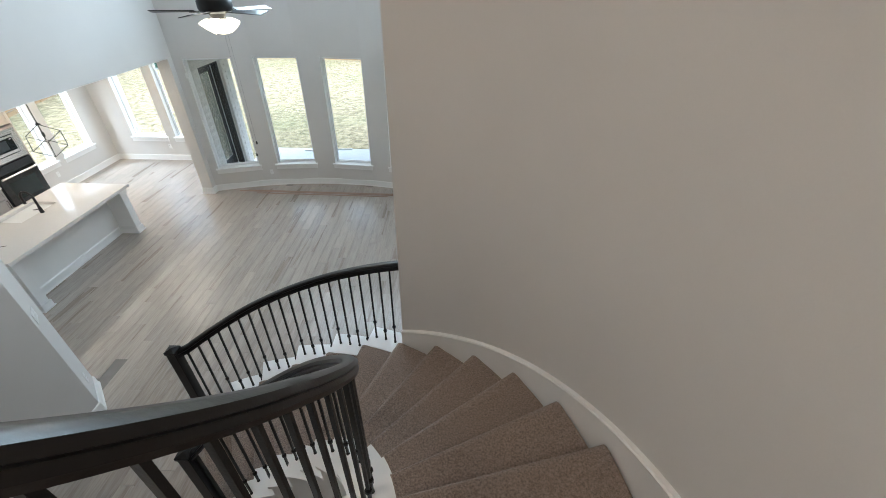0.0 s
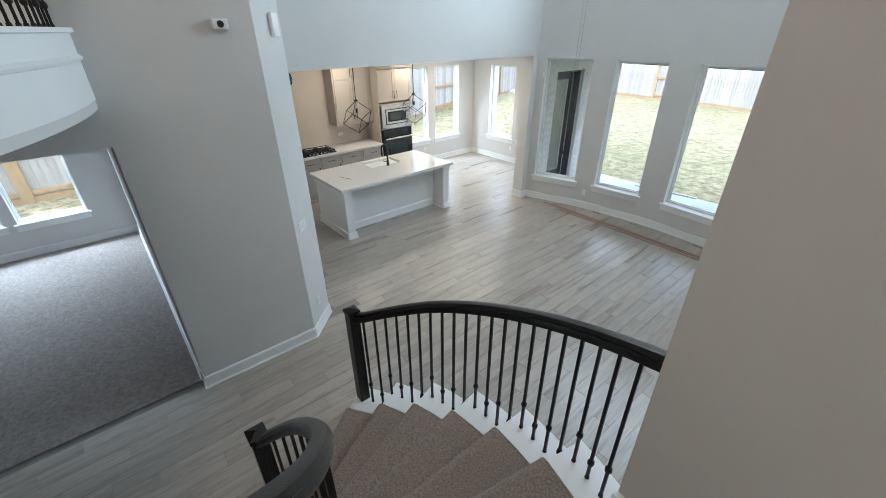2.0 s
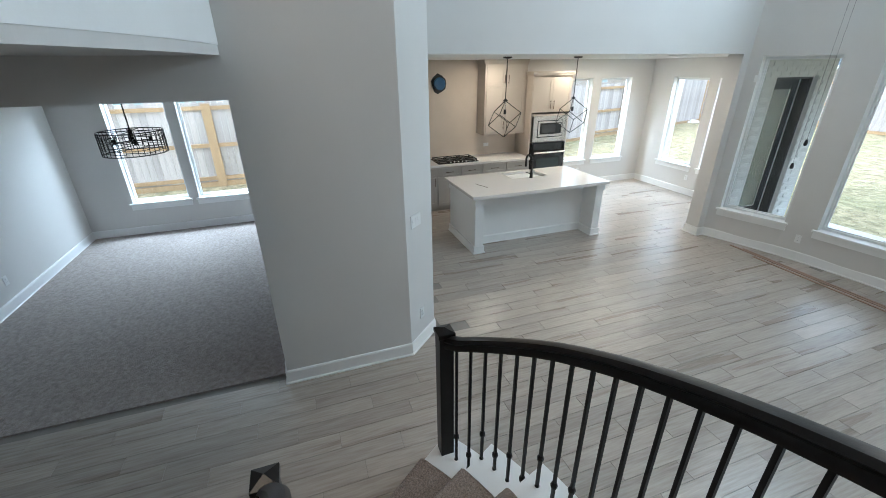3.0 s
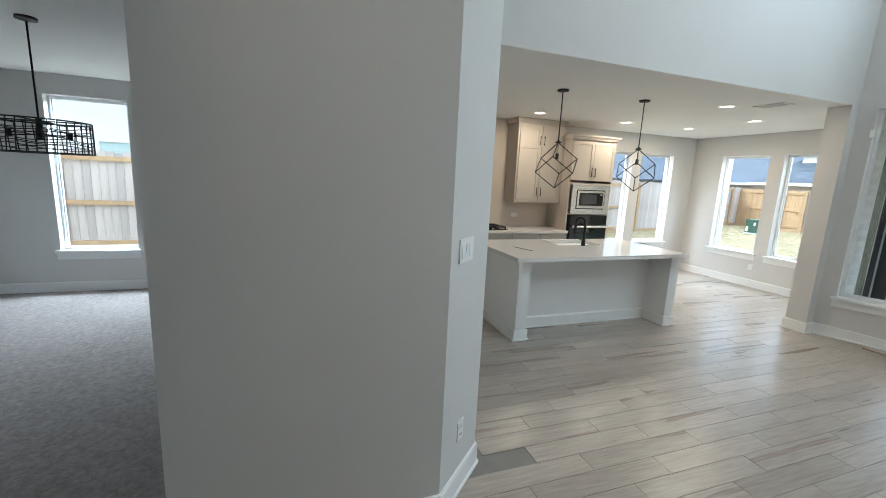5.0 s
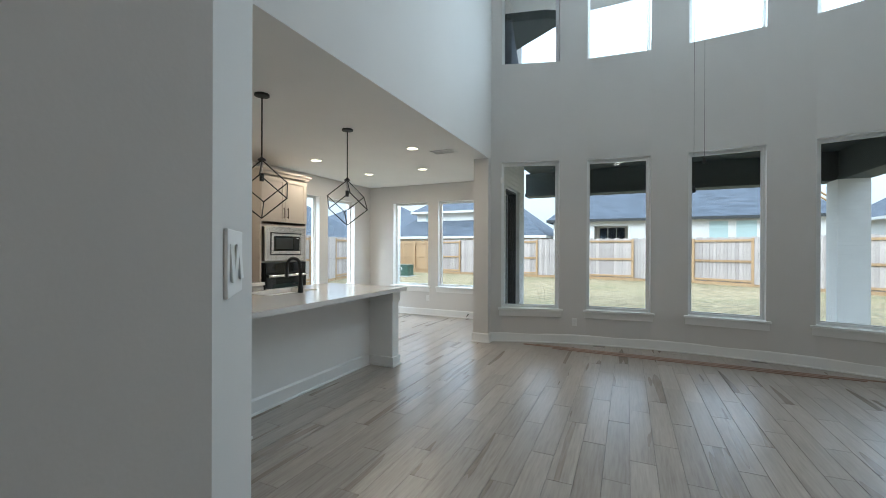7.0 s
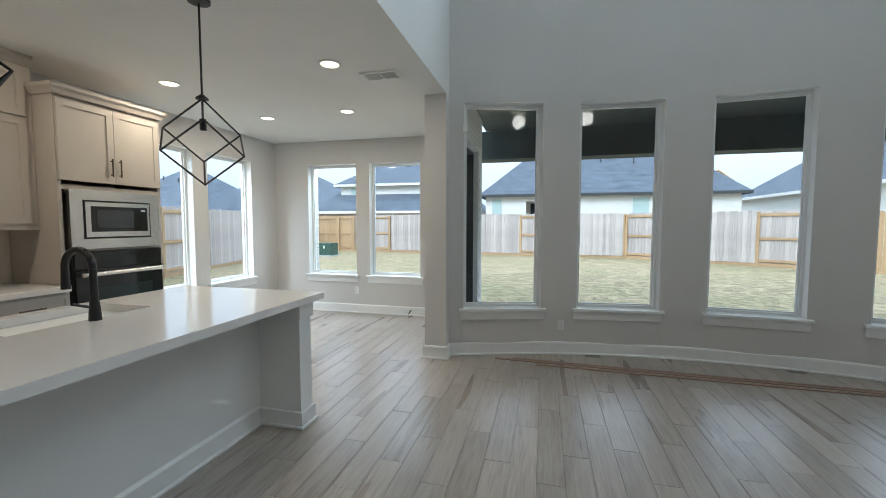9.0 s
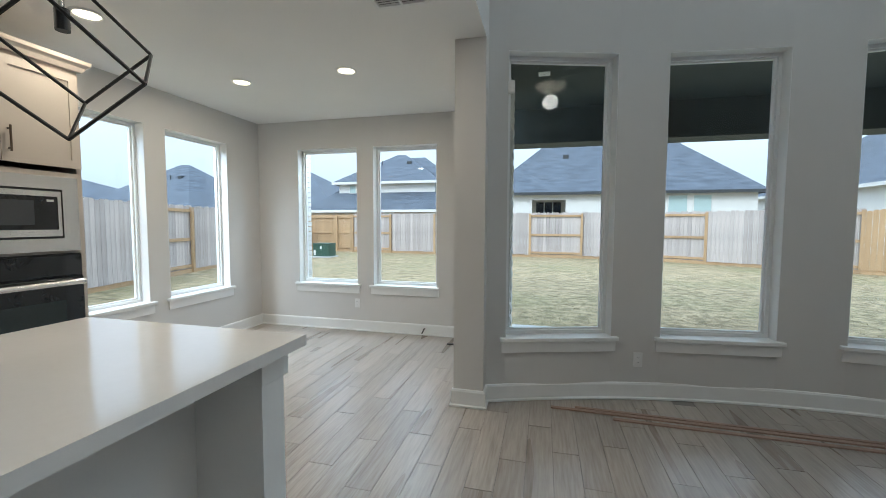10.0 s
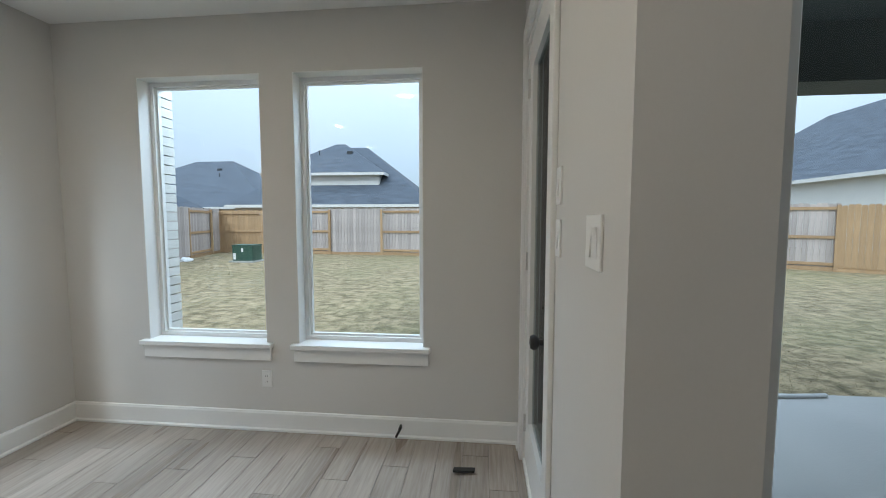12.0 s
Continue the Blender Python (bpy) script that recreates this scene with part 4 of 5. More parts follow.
vent = thing("ceiling_vent", (-5.64, 7.265, CEILZ), "white louvred ceiling air register", "air vent")
bm = B()
for a, b, c, d in ((-0.17, 0.17, -0.095, -0.07), (-0.17, 0.17, 0.07, 0.095), (-0.17, -0.145, -0.07, 0.07), (0.145, 0.17, -0.07, 0.07), (-0.006, 0.006, -0.07, 0.07)):
    box(bm, a, b, c, d, -0.012, -0.001)
part("frame", bm, PLASTIC, vent)
# black sheet stands in for the unlit duct seen between the slats
part("dark_duct_backing", box(B(), -0.145, 0.145, -0.07, 0.07, -0.003, -0.0005), BLACKMETAL, vent)
for sx in (-0.075, 0.075):
    for k in range(6):
        y = -0.06 + 0.024 * k
        bm = prism(B(), [(sx - 0.068, y), (sx + 0.068, y), (sx + 0.068, y + 0.004), (sx - 0.068, y + 0.004)], -0.012, -0.003)
        bmesh.ops.rotate(bm, verts=bm.verts, cent=(sx, y, -0.008), matrix=Matrix.Rotation(radians(35), 3, "X"))
        part("slat", bm, PLASTIC, vent)

# ceiling fan
fan = thing("ceiling_fan", (FAN[0], FAN[1], TOP), "dark five-bladed ceiling fan with a lit glass light kit", "ceiling fan")
fz = 3.72 - TOP
part("canopy", lathe(B(), 0, 0, [(0, 0), (0.075, 0), (0.07, -0.05), (0.02, -0.08), (0, -0.08)], 20), IRON, fan, "", True)
part("downrod", rod(B(), (0, 0, -0.05), (0, 0, fz + 0.12), 0.0125, 10), IRON, fan, "", True)
part("motor", lathe(B(), 0, 0, [(0, fz + 0.16), (0.05, fz + 0.15), (0.185, fz + 0.11), (0.2, fz + 0.08), (0.2, fz + 0.01), (0.19, fz - 0.02), (0.1, fz - 0.05), (0.07, fz - 0.1), (0, fz - 0.1)], 24), IRON, fan, "", True)
for k in range(5):
    a = radians(54 + 72 * k)
    bm = box(B(), 0.24, 0.72, -0.07, 0.07, -0.004, 0.004, 0.003)
    for v in bm.verts:
        v.co.y *= 0.75 + 0.35 * (v.co.x - 0.24) / 0.48
    bmesh.ops.rotate(bm, verts=bm.verts, matrix=Matrix.Rotation(radians(12), 3, "X"))
    bmesh.ops.translate(bm, verts=bm.verts, vec=(0, 0, fz - 0.02))
    bmesh.ops.rotate(bm, verts=bm.verts, matrix=Matrix.Rotation(a, 3, "Z"))
    part("blade", bm, BLACK, fan, "dark wooden blade")
    bm = box(B(), 0.14, 0.30, -0.018, 0.018, fz - 0.036, fz - 0.028, 0.002)
    bmesh.ops.rotate(bm, verts=bm.verts, matrix=Matrix.Rotation(a, 3, "Z"))
    part("blade_arm", bm, IRON, fan)
for k in range(4):
    a = radians(45 + 90 * k)
    bm = lathe(B(), 0, 0, [(0.03, 0.0), (0.06, -0.02), (0.085, -0.06), (0.105, -0.11), (0.1, -0.112), (0.055, -0.03), (0.02, -0.004)], 16)
    bmesh.ops.rotate(bm, verts=bm.verts, matrix=Matrix.Rotation(radians(-38), 3, "Y"))
    bmesh.ops.translate(bm, verts=bm.verts, vec=(0.09, 0, fz - 0.12))
    bmesh.ops.rotate(bm, verts=bm.verts, matrix=Matrix.Rotation(a, 3, "Z"))
    part("shade", bm, SHADE, fan, "lit frosted glass shade", True)
for dx, dy, zend in ((0.072, -0.012, 2.03), (0.012, 0.023, 1.83)):
    bm = rod(B(), (dx, dy, fz - 0.09), (dx, dy, zend - TOP + 0.03), 0.001, 5)
    ch = part("pull_chain", bm, BLACKMETAL, fan)
    part("pull_knob", lathe(B(), dx, dy, [(0, zend - TOP + 0.035), (0.008, zend - TOP + 0.03), (0.014, zend - TOP), (0.01, zend - TOP - 0.015), (0, zend - TOP - 0.018)], 10), BLACKMETAL, ch, "", True)

# dining drum lamp
dl = thing("drum_chandelier", (-6.28, 0.06, CEILZ), "black woven-wire drum chandelier", "chandelier")
part("canopy", lathe(B(), 0, 0, [(0, 0), (0.065, 0), (0.065, -0.02), (0, -0.03)], 20), IRON, dl, "", True)
part("stem", rod(B(), (0, 0, -0.02), (0, 0, -0.74), 0.007), IRON, dl, "", True)
bm = B()
R, zt, zb = 0.315, -0.74, -0.98
random.seed(9)
for k in range(8):
    z = zb + (zt - zb) * k / 7 + (random.uniform(-0.012, 0.012) if 0 < k < 7 else 0)
    pts = [(R * math.cos(2 * math.pi * j / 40), R * math.sin(2 * math.pi * j / 40), z + (0.008 * math.sin(j * 0.9 + k) if 0 < k < 7 else 0)) for j in range(41)]
    for a, b in zip(pts, pts[1:]):
        rod(bm, a, b, 0.006 if k in (0, 7) else 0.0035, 5)
for j in range(36):
    t = 2 * math.pi * j / 36
    rod(bm, (R * math.cos(t), R * math.sin(t), zb), (R * math.cos(t + 0.05), R * math.sin(t + 0.05), zt), 0.004, 5)
part("wire_drum", bm, IRON, dl)
bm = B()
for j in range(4):
    t = math.pi * j / 2
    rod(bm, (0, 0, zt), (R * math.cos(t), R * math.sin(t), zt), 0.005, 6)
    rod(bm, (0, 0, zt - 0.1), (0.17 * math.cos(t + 0.4), 0.17 * math.sin(t + 0.4), zt - 0.12), 0.006, 6)
    cyl(bm, 0.17 * math.cos(t + 0.4), 0.17 * math.sin(t + 0.4), zt - 0.13, zt - 0.07, 0.018, 0.018, 10)
cyl(bm, 0, 0, zt - 0.14, zt + 0.02, 0.02, 0.02, 10)
part("arms", bm, IRON, dl)
# ---- outdoors ----
GROUND = -0.16
gm = B()
gv = [gm.verts.new(p) for p in ((-400, -400, GROUND), (400, -400, GROUND), (400, 400, GROUND), (-400, 400, GROUND))]
gm.faces.new(gv)
structure("ground", gm, LAWN, "dormant tan lawn with faint green patches", category="lawn")
xs = [BX1 + (0.05 - BX1) * k / 20 for k in range(21)]
edge = [(x, (bow(min(x, XE)) + 0.21)) for x in xs]
structure("patio_slab", prism(B(), edge + [(0.05, 10.87), (BX1, 10.87)], GROUND - 0.2, -0.08), CONCRETE, "pale broom-finished concrete patio slab", category="patio")
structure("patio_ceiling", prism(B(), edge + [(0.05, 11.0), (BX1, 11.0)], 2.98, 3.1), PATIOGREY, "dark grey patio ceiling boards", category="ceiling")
pb = B()
box(pb, BX1 - 0.1, 0.05, 10.72, 10.98, 2.56, 2.98)
box(pb, BX1 - 0.1, 0.08, 10.66, 11.04, 2.5, 2.56)
box(pb, -0.25, 0.05, 8.3, 10.719, 2.56, 2.979)
box(pb, -0.29, 0.08, 8.3, 10.659, 2.505, 2.56)
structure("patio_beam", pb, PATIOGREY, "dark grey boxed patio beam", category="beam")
cover = thing("ceiling_cover_plate", (-4.8, 9.4, 2.98), "white blank cover plate on the dark patio ceiling", "cover plate")
part("plate", box(B(), -0.06, 0.06, -0.06, 0.06, -0.008, 0.0, 0.002), PLASTIC, cover)
part("screw", cyl(B(), 0, 0, -0.011, -0.008, 0.006, 0.006, 8), STEEL, cover)
structure("patio_roof", prism(B(), [(-5.1, 8.78, 3.15, 4.0), (0.3, 8.78, 3.15, 4.0), (0.3, 11.3, 2.99, 3.12), (-5.1, 11.3, 2.99, 3.12)], 0, 0), SHINGLE, "dark shingled lean-to patio roof", category="roof")


# ---- neighbouring houses ----
def house(label, x0, x1, y0, y1, eave, ridge, wall, windows=(), chimney=None, over=0.45, base=GROUND, fascia=None, porch=None):
    cx, cy = (x0 + x1) / 2, (y0 + y1) / 2
    h = thing("house", (cx, cy, base), label, "house", "neighbouring houses")
    a, b, e, r = (x1 - x0) / 2, (y1 - y0) / 2, eave - base, ridge - base
    if porch:
        p0, p1, deep = porch[0] - cx, porch[1] - cx, porch[2]
        bm = box(B(), -a, p0, -b, b, 0, e)
        box(bm, p1, a, -b, b, 0, e)
        box(bm, p0 + 0.001, p1 - 0.001, -b + deep, b, 0, e)
        box(bm, p0 + 0.001, p1 - 0.001, -b + 0.02, -b + 0.3, e - 0.5, e)
        part("wall", bm, wall, h)
        for q in range(3):
            u = p0 + 0.25 + q * (p1 - p0 - 0.4) / 3
            part("porch_window", box(B(), u, u + (p1 - p0 - 0.4) / 3 - 0.08, -b + deep - 0.03, -b + deep + 0.05, 0.6, e - 0.55), DARKGLASS, h, "dark porch window")
    else:
        part("wall", box(B(), -a, a, -b, b, 0, e), wall, h)
    A, Bq = a + over, b + over
    bm = B()
    lo = [bm.verts.new(p) for p in ((-A, -Bq, e), (A, -Bq, e), (A, Bq, e), (-A, Bq, e))]
    if A >= Bq:
        t0, t1 = bm.verts.new((-(A - Bq), 0, r)), bm.verts.new((A - Bq, 0, r))
        for f in ((lo[0], lo[1], t1, t0), (lo[1], lo[2], t1), (lo[2], lo[3], t0, t1), (lo[3], lo[0], t0)):
            bm.faces.new(f)
    else:
        t0, t1 = bm.verts.new((0, -(Bq - A), r)), bm.verts.new((0, Bq - A, r))
        for f in ((lo[0], lo[1], t0), (lo[1], lo[2], t1, t0), (lo[2], lo[3], t1), (lo[3], lo[0], t0, t1)):
            bm.faces.new(f)
    bm.faces.new(lo[::-1])
    roof = part("roof", bm, SHINGLE, h, "slate-blue shingled hip roof")
    part("fascia", sweep(B(), [(-A, -Bq, e - 0.18), (A, -Bq, e - 0.18), (A, Bq, e - 0.18), (-A, Bq, e - 0.18), (-A, -Bq, e - 0.18)], [(-0.03, 0), (0.02, 0), (0.02, 0.2), (-0.03, 0.2)]), fascia or CHARCOAL, h)
    random.seed(int(abs(cx * 10)))
    for k in range(3):
        vx, q = random.uniform(-a * 0.5, a * 0.5), random.uniform(0.55, 0.8)
        bm = cyl(B(), vx, -Bq * (1 - q), e + (r - e) * q - 0.2, e + (r - e) * q + 0.35, 0.05, 0.05, 8) if k else box(B(), vx - 0.2, vx + 0.2, -Bq * (1 - q) - 0.2, -Bq * (1 - q) + 0.2, e + (r - e) * q - 0.2, e + (r - e) * q + 0.12)
        part("roof_vent", bm, CHARCOAL, roof)
    for side, u0, u1, z0, z1 in windows:
        bm = B()
        z0, z1 = z0 - base, z1 - base
        fr = B()
        if side == "s":
            box(bm, u0 - cx, u1 - cx, -b - 0.02, -b + 0.1, z0, z1)
            for q in ((u0 - cx - 0.06, u0 - cx), (u1 - cx, u1 - cx + 0.06)):
                box(fr, *q, -b - 0.05, -b + 0.02, z0 - 0.06, z1 + 0.06)
            for q in ((z0 - 0.06, z0), (z1, z1 + 0.06)):
                box(fr, u0 - cx, u1 - cx, -b - 0.05, -b + 0.02, *q)
        else:
            s = 1 if side == "e" else -1
            xa = sorted((s * a - s * 0.1, s * a + s * 0.02))
            xf = sorted((s * a - s * 0.02, s * a + s * 0.05))
            box(bm, *xa, u0 - cy, u1 - cy, z0, z1)
            for q in ((u0 - cy - 0.06, u0 - cy), (u1 - cy, u1 - cy + 0.06)):
                box(fr, *xf, *q, z0 - 0.06, z1 + 0.06)
            for q in ((z0 - 0.06, z0), (z1, z1 + 0.06)):
                box(fr, *xf, u0 - cy, u1 - cy, *q)
        w = part("window", bm, TEAL, h, "window with pale blinds")
        part("frame", fr, STUCCO, w)
    if chimney:
        x, y, s, z, m = chimney
        bm = box(B(), x - cx - s, x - cx + s, y - cy - s, y - cy + s, e, z - base)
        box(bm, x - cx - s * 0.6, x - cx + s * 0.6, y - cy - s * 0.6, y - cy + s * 0.6, z - base, z - base + 0.3)
        part("chimney", bm, m, h)
    return h


house("one-storey white house with a slate-blue hip roof behind the fence", -8.6, 8.3, 34.4, 41.6, 3.6, 7.4, STUCCO,
      [("s", 1.7, 2.75, 2.1, 3.3), ("s", 3.2, 4.3, 2.1, 3.3), ("s", 4.7, 5.7, 2.1, 3.3), ("s", -8.1, -7.4, 2.1, 3.3)], porch=(-5.6, -3.3, 2.4))
house("tan brick ground floor with a blue-grey hip roof", -23.5, -9.6, 34.6, 46.0, 2.45, 7.4, TANBRICK, [("s", -17.0, -16.2, 1.6, 2.2), ("s", -13.4, -12.5, 1.6, 2.2)], fascia=STUCCO)
house("white upper storey with a blue-grey hip roof", -21.6, -13.2, 36.0, 43.6, 4.8, 7.6, STUCCO, [("s", -20.6, -20.1, 3.95, 4.55), ("s", -19.8, -19.3, 3.95, 4.55)], fascia=STUCCO)
house("low brick house with a dark hip roof", -47.5, -25.5, 42.5, 60.0, 2.56, 8.1, TANBRICK, fascia=STUCCO)
house("low brick house with a dark hip roof by the corner", -42, -30.5, 29.5, 40.0, 2.4, 6.6, TANBRICK, [("e", 31.5, 32.4, 1.4, 2.1)])
house("low brick house with a dark hip roof beyond the side fence", -42, -30, 8.0, 29.3, 2.35, 4.9, TANBRICK, [("e", 20.0, 20.8, 1.4, 2.1), ("e", 21.3, 22.1, 1.4, 2.1), ("e", 25.5, 26.4, 1.4, 2.1)])
house("white house with a yellow sheathed chimney", 12.2, 24, 26, 44, 3.6, 8.6, STUCCO, chimney=(14.4, 38.0, 0.6, 7.3, YELLOW), fascia=STUCCO)
house("pale sided house close beside the dining room", -31, -17.0, -9, 4, 4.4, 7.4, STUCCO, [("e", -3.6, -2.7, 1.25, 2.3), ("e", -1.85, -0.95, 1.25, 2.3)])


# ---- fences ----
BOARD = {}


def fence(label, p, q, pattern, height, wood):
    p, q = Vector((*p, GROUND)), Vector((*q, GROUND))
    d = q - p
    L = d.length
    f = thing("fence", p, label, "fence", "garden fences", rz=math.degrees(math.atan2(d.y, d.x)))
    n = round(L / 0.14)
    step = L / n
    sec = 2.4
    for key in ("a", "b"):
        if (key, wood.name) not in BOARD:
            bm = B()
            dz = 0.0 if key == "a" else -0.03
            box(bm, 0.003, 0.137, -0.009, 0.009, 0.12, height - 0.03 + dz)
            prism(bm, [(0.003, -0.009), (0.137, -0.009), (0.137, 0.009), (0.003, 0.009)], height - 0.03 + dz, height - 0.029 + dz)
            box(bm, 0.02, 0.12, -0.009, 0.009, height - 0.03 + dz, height + dz)
            BOARD[key, wood.name] = done("board", bm, wood)
    for k in range(n):
        x = k * step
        rails = pattern[int(x / sec) % len(pattern)]
        ob = new("board", BOARD["ab"[k * 7 % 3 == 0], wood.name])
        ob.parent = f
        ob.matrix_basis = pose(x, 0.03 if rails else -0.05, random.uniform(-0.012, 0.012))
    for s in range(int(L / sec) + 1):
        x = s * sec
        rails = pattern[s % len(pattern)]
        x1 = min(x + sec, L)
        part("kickboard", box(B(), x, x1, -0.02 if rails else -0.04, 0.02 if rails else 0.0, 0.0, 0.13), CEDAR, f)
        if rails:
            for z in (0.22, 1.05, height - 0.16):
                part("rail", box(B(), x + 0.05, x1 - 0.05, -0.03, 0.018, z - 0.045, z + 0.045), CEDAR, f)
            for xx in (x + 0.05, x1 - 0.05):
                part("post", box(B(), xx - 0.05, xx + 0.05, -0.075, -0.005, 0.0, height - 0.06), CEDAR, f)
    return f


random.seed(3)
fence("fresh cedar picket fence in the far corner", (-18.4, 25.45), (-15.0, 25.2), (1,), 2.05, CEDAR)
fence("weathered grey picket fence with cedar rails along the back", (-15.0, 25.2), (-0.6, 23.9), (1, 0), 2.1, FENCE)
fence("weathered grey picket fence with cedar rails in the corner", (-0.6, 23.9), (5.1, 20.5), (1, 0), 2.1, FENCE)
fence("new yellow picket fence", (5.1, 20.5), (11.8, 16.4), (0,), 2.15, CEDAR)
fence("weathered grey picket fence with cedar rails along the side", (-12.9, 6.06), (-18.4, 25.45), (0, 1), 2.1, FENCE)
fence("weathered picket fence with cedar rails outside the dining room", (-12.2, -5.0), (-12.6, 6.4), (1, 1), 2.1, FENCE)


# ---- dry grass blades on the lawn ----
rng = np.random.default_rng(5)
count = 150000
gx, gy = rng.uniform(-17.5, 5.5, count), rng.uniform(7.0, 25.0, count)
keep = ((gx < -9.3) | (gy > 11.05)) & (gy < 23.8 - np.maximum(gx + 0.6, 0) * 0.62 - np.minimum(gx + 0.6, 0) * 0.08) & (gx > -13.0 - (gy - 6.4) * 0.284 + 0.2)
keep &= (gx > -9.3) | (gy > 7.0)
gx, gy = gx[keep], gy[keep]
ang, hgt = rng.uniform(0, 6.28, gx.size), rng.uniform(0.006, 0.02, gx.size)
wid = rng.uniform(0.003, 0.008, gx.size)
lean = rng.uniform(-0.07, 0.07, (2, gx.size))
ca, sa = np.cos(ang) * wid, np.sin(ang) * wid
pts = np.stack([np.stack([gx - ca, gy - sa, gx * 0], 1), np.stack([gx + ca, gy + sa, gx * 0], 1), np.stack([gx + lean[0], gy + lean[1], hgt], 1)], 1).reshape(-1, 3)
pts[:, 2] += GROUND
me = bpy.data.meshes.new("lawn_blades")
me.from_pydata(pts.tolist(), [], np.arange(len(pts)).reshape(-1, 3).tolist())
me.materials.append(BLADES)
tagged(new("lawn_blades", me), "short dry tan grass on the lawn", "grass", kind="stuff")
# ---- brick on the outer wall beside the patio door ----
bw_ob = structure("wall_brick_outer", box(B(), BX1 + 0.001, BX1 + 0.055, 8.36, DOOR[0] - 0.02, GROUND, 2.97), MORTAR, "white painted brick beside the patio door", category="wall")
structure("wall_brick_outer_far", box(B(), BX1 + 0.001, BX1 + 0.055, DOOR[1] + 0.02, YN + 0.2, GROUND, 2.97), MORTAR, "white painted brick beside the patio door", category="wall")
structure("wall_brick_over_door", box(B(), BX1 + 0.001, BX1 + 0.055, DOOR[0] - 0.02, DOOR[1] + 0.02, DOOR[2] + 0.02, 2.97), MORTAR, "white painted brick above the patio door", category="wall")
me_brick = done("brick", box(B(), 0, 0.014, 0, 0.19, 0, 0.06), BRICK)
for k in range(44):
    z = GROUND + 0.01 + k * 0.07
    y = 8.37 + (0.1 if k % 2 else 0.0)
    while y + 0.19 < YN + 0.2:
        if z + 0.06 < 2.97 and (y + 0.19 < DOOR[0] - 0.02 or y > DOOR[1] + 0.02 or z > DOOR[2] + 0.02):
            ob = new("brick", me_brick)
            ob.parent = bw_ob
            ob.matrix_basis = pose(BX1 + 0.052, y, z)
        y += 0.2

# painted brick returns outside the nook windows
nook_wall = bpy.data.objects["wall_nook_north"]
me_return = done("brick", box(B(), 0, 0.09, 0, 0.11, 0, 0.06), BRICK)
for a, b in NOOK_WIN[:1]:
    for x in (a - 0.095, b + 0.005):
        for k in range(26):
            ob = new("brick", me_return)
            ob.parent = nook_wall
            ob.matrix_basis = pose(x + (0.002 if k % 2 else 0.0), YN + 0.201, SILL + 0.004 + k * 0.068)

# patio column
col = thing("patio_column", (-0.15, 10.68, -0.08), "square white painted brick patio column", "column")
part("core", box(B(), -0.1915, 0.1915, -0.1915, 0.1915, 0, 2.58), MORTAR, col)
bm = B()
for k in range(36):
    for s in range(4):
        q = Matrix.Rotation(radians(90 * s), 3, "Z")
        for a, b in ([(-0.195, 0.0), (0.005, 0.179)] if k % 2 else [(-0.195, -0.1), (-0.095, 0.1), (0.105, 0.179)]):
            n0 = len(bm.verts)
            box(bm, a, b, -0.195, -0.18, 0.004 + k * 0.07, 0.069 + k * 0.07)
            bm.verts.ensure_lookup_table()
            for v in bm.verts[n0:]:
                v.co = q @ v.co
tagged(part("bricks", bm, BRICK, col), kind="stuff")

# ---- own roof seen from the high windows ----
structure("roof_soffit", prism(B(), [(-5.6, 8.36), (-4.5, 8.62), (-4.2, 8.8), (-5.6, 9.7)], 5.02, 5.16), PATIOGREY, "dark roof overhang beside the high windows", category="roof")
structure("roof_nook", prism(B(), [(-8.9, 8.3, 3.2, 5.6), (-5.0, 8.42, 3.2, 5.0), (-5.0, 10.2, 2.98, 3.1), (-8.9, 10.2, 2.98, 3.1)], 0, 0), SHINGLE, "shingled slope over the breakfast nook", category="roof")

# ---- things on the lawn ----
tb = thing("transformer_box", (-14.6, 21.6, GROUND), "dark green steel utility transformer box on the lawn", "utility box")
part("body", box(B(), -0.55, 0.55, -0.45, 0.45, 0.06, 0.72, 0.02), GREENBOX, tb)
part("lid", prism(B(), [(-0.57, -0.47), (0.57, -0.47), (0.57, 0.47), (-0.57, 0.47)], 0.72, 0.76), GREENBOX, tb)
part("pad", box(B(), -0.65, 0.65, -0.6, 0.6, 0.0, 0.06), CONCRETE, tb)
part("warning_label", box(B(), -0.05, 0.06, -0.454, -0.45, 0.45, 0.62), PLASTIC, tb, "white warning label")
part("warning_label", box(B(), -0.5, -0.36, -0.454, -0.45, 0.12, 0.4), PLASTIC, tb, "white warning label")
tb.scale = (0.72, 0.72, 0.85)
pv = part("plastic_pipe", rod(B(), (-4.05, 10.66, -0.063), (-2.75, 10.82, -0.063), 0.017, 10), PLASTIC, None, "", True)
tagged(pv, "white plastic pipe lying on the patio edge", "pipe")
bag = B()
bmesh.ops.create_icosphere(bag, subdivisions=3, radius=0.25)
for v in bag.verts:
    v.co *= 1 + 0.35 * noise.noise(v.co * 9)
    v.co.z = max(0, v.co.z * 0.6)
bag_ob = part("plastic_bag", bag, PLASTIC, None, "", True)
bag_ob.location = (-17.0, 21.4, GROUND)
tagged(bag_ob, "crumpled white plastic bag on the grass", "bag")
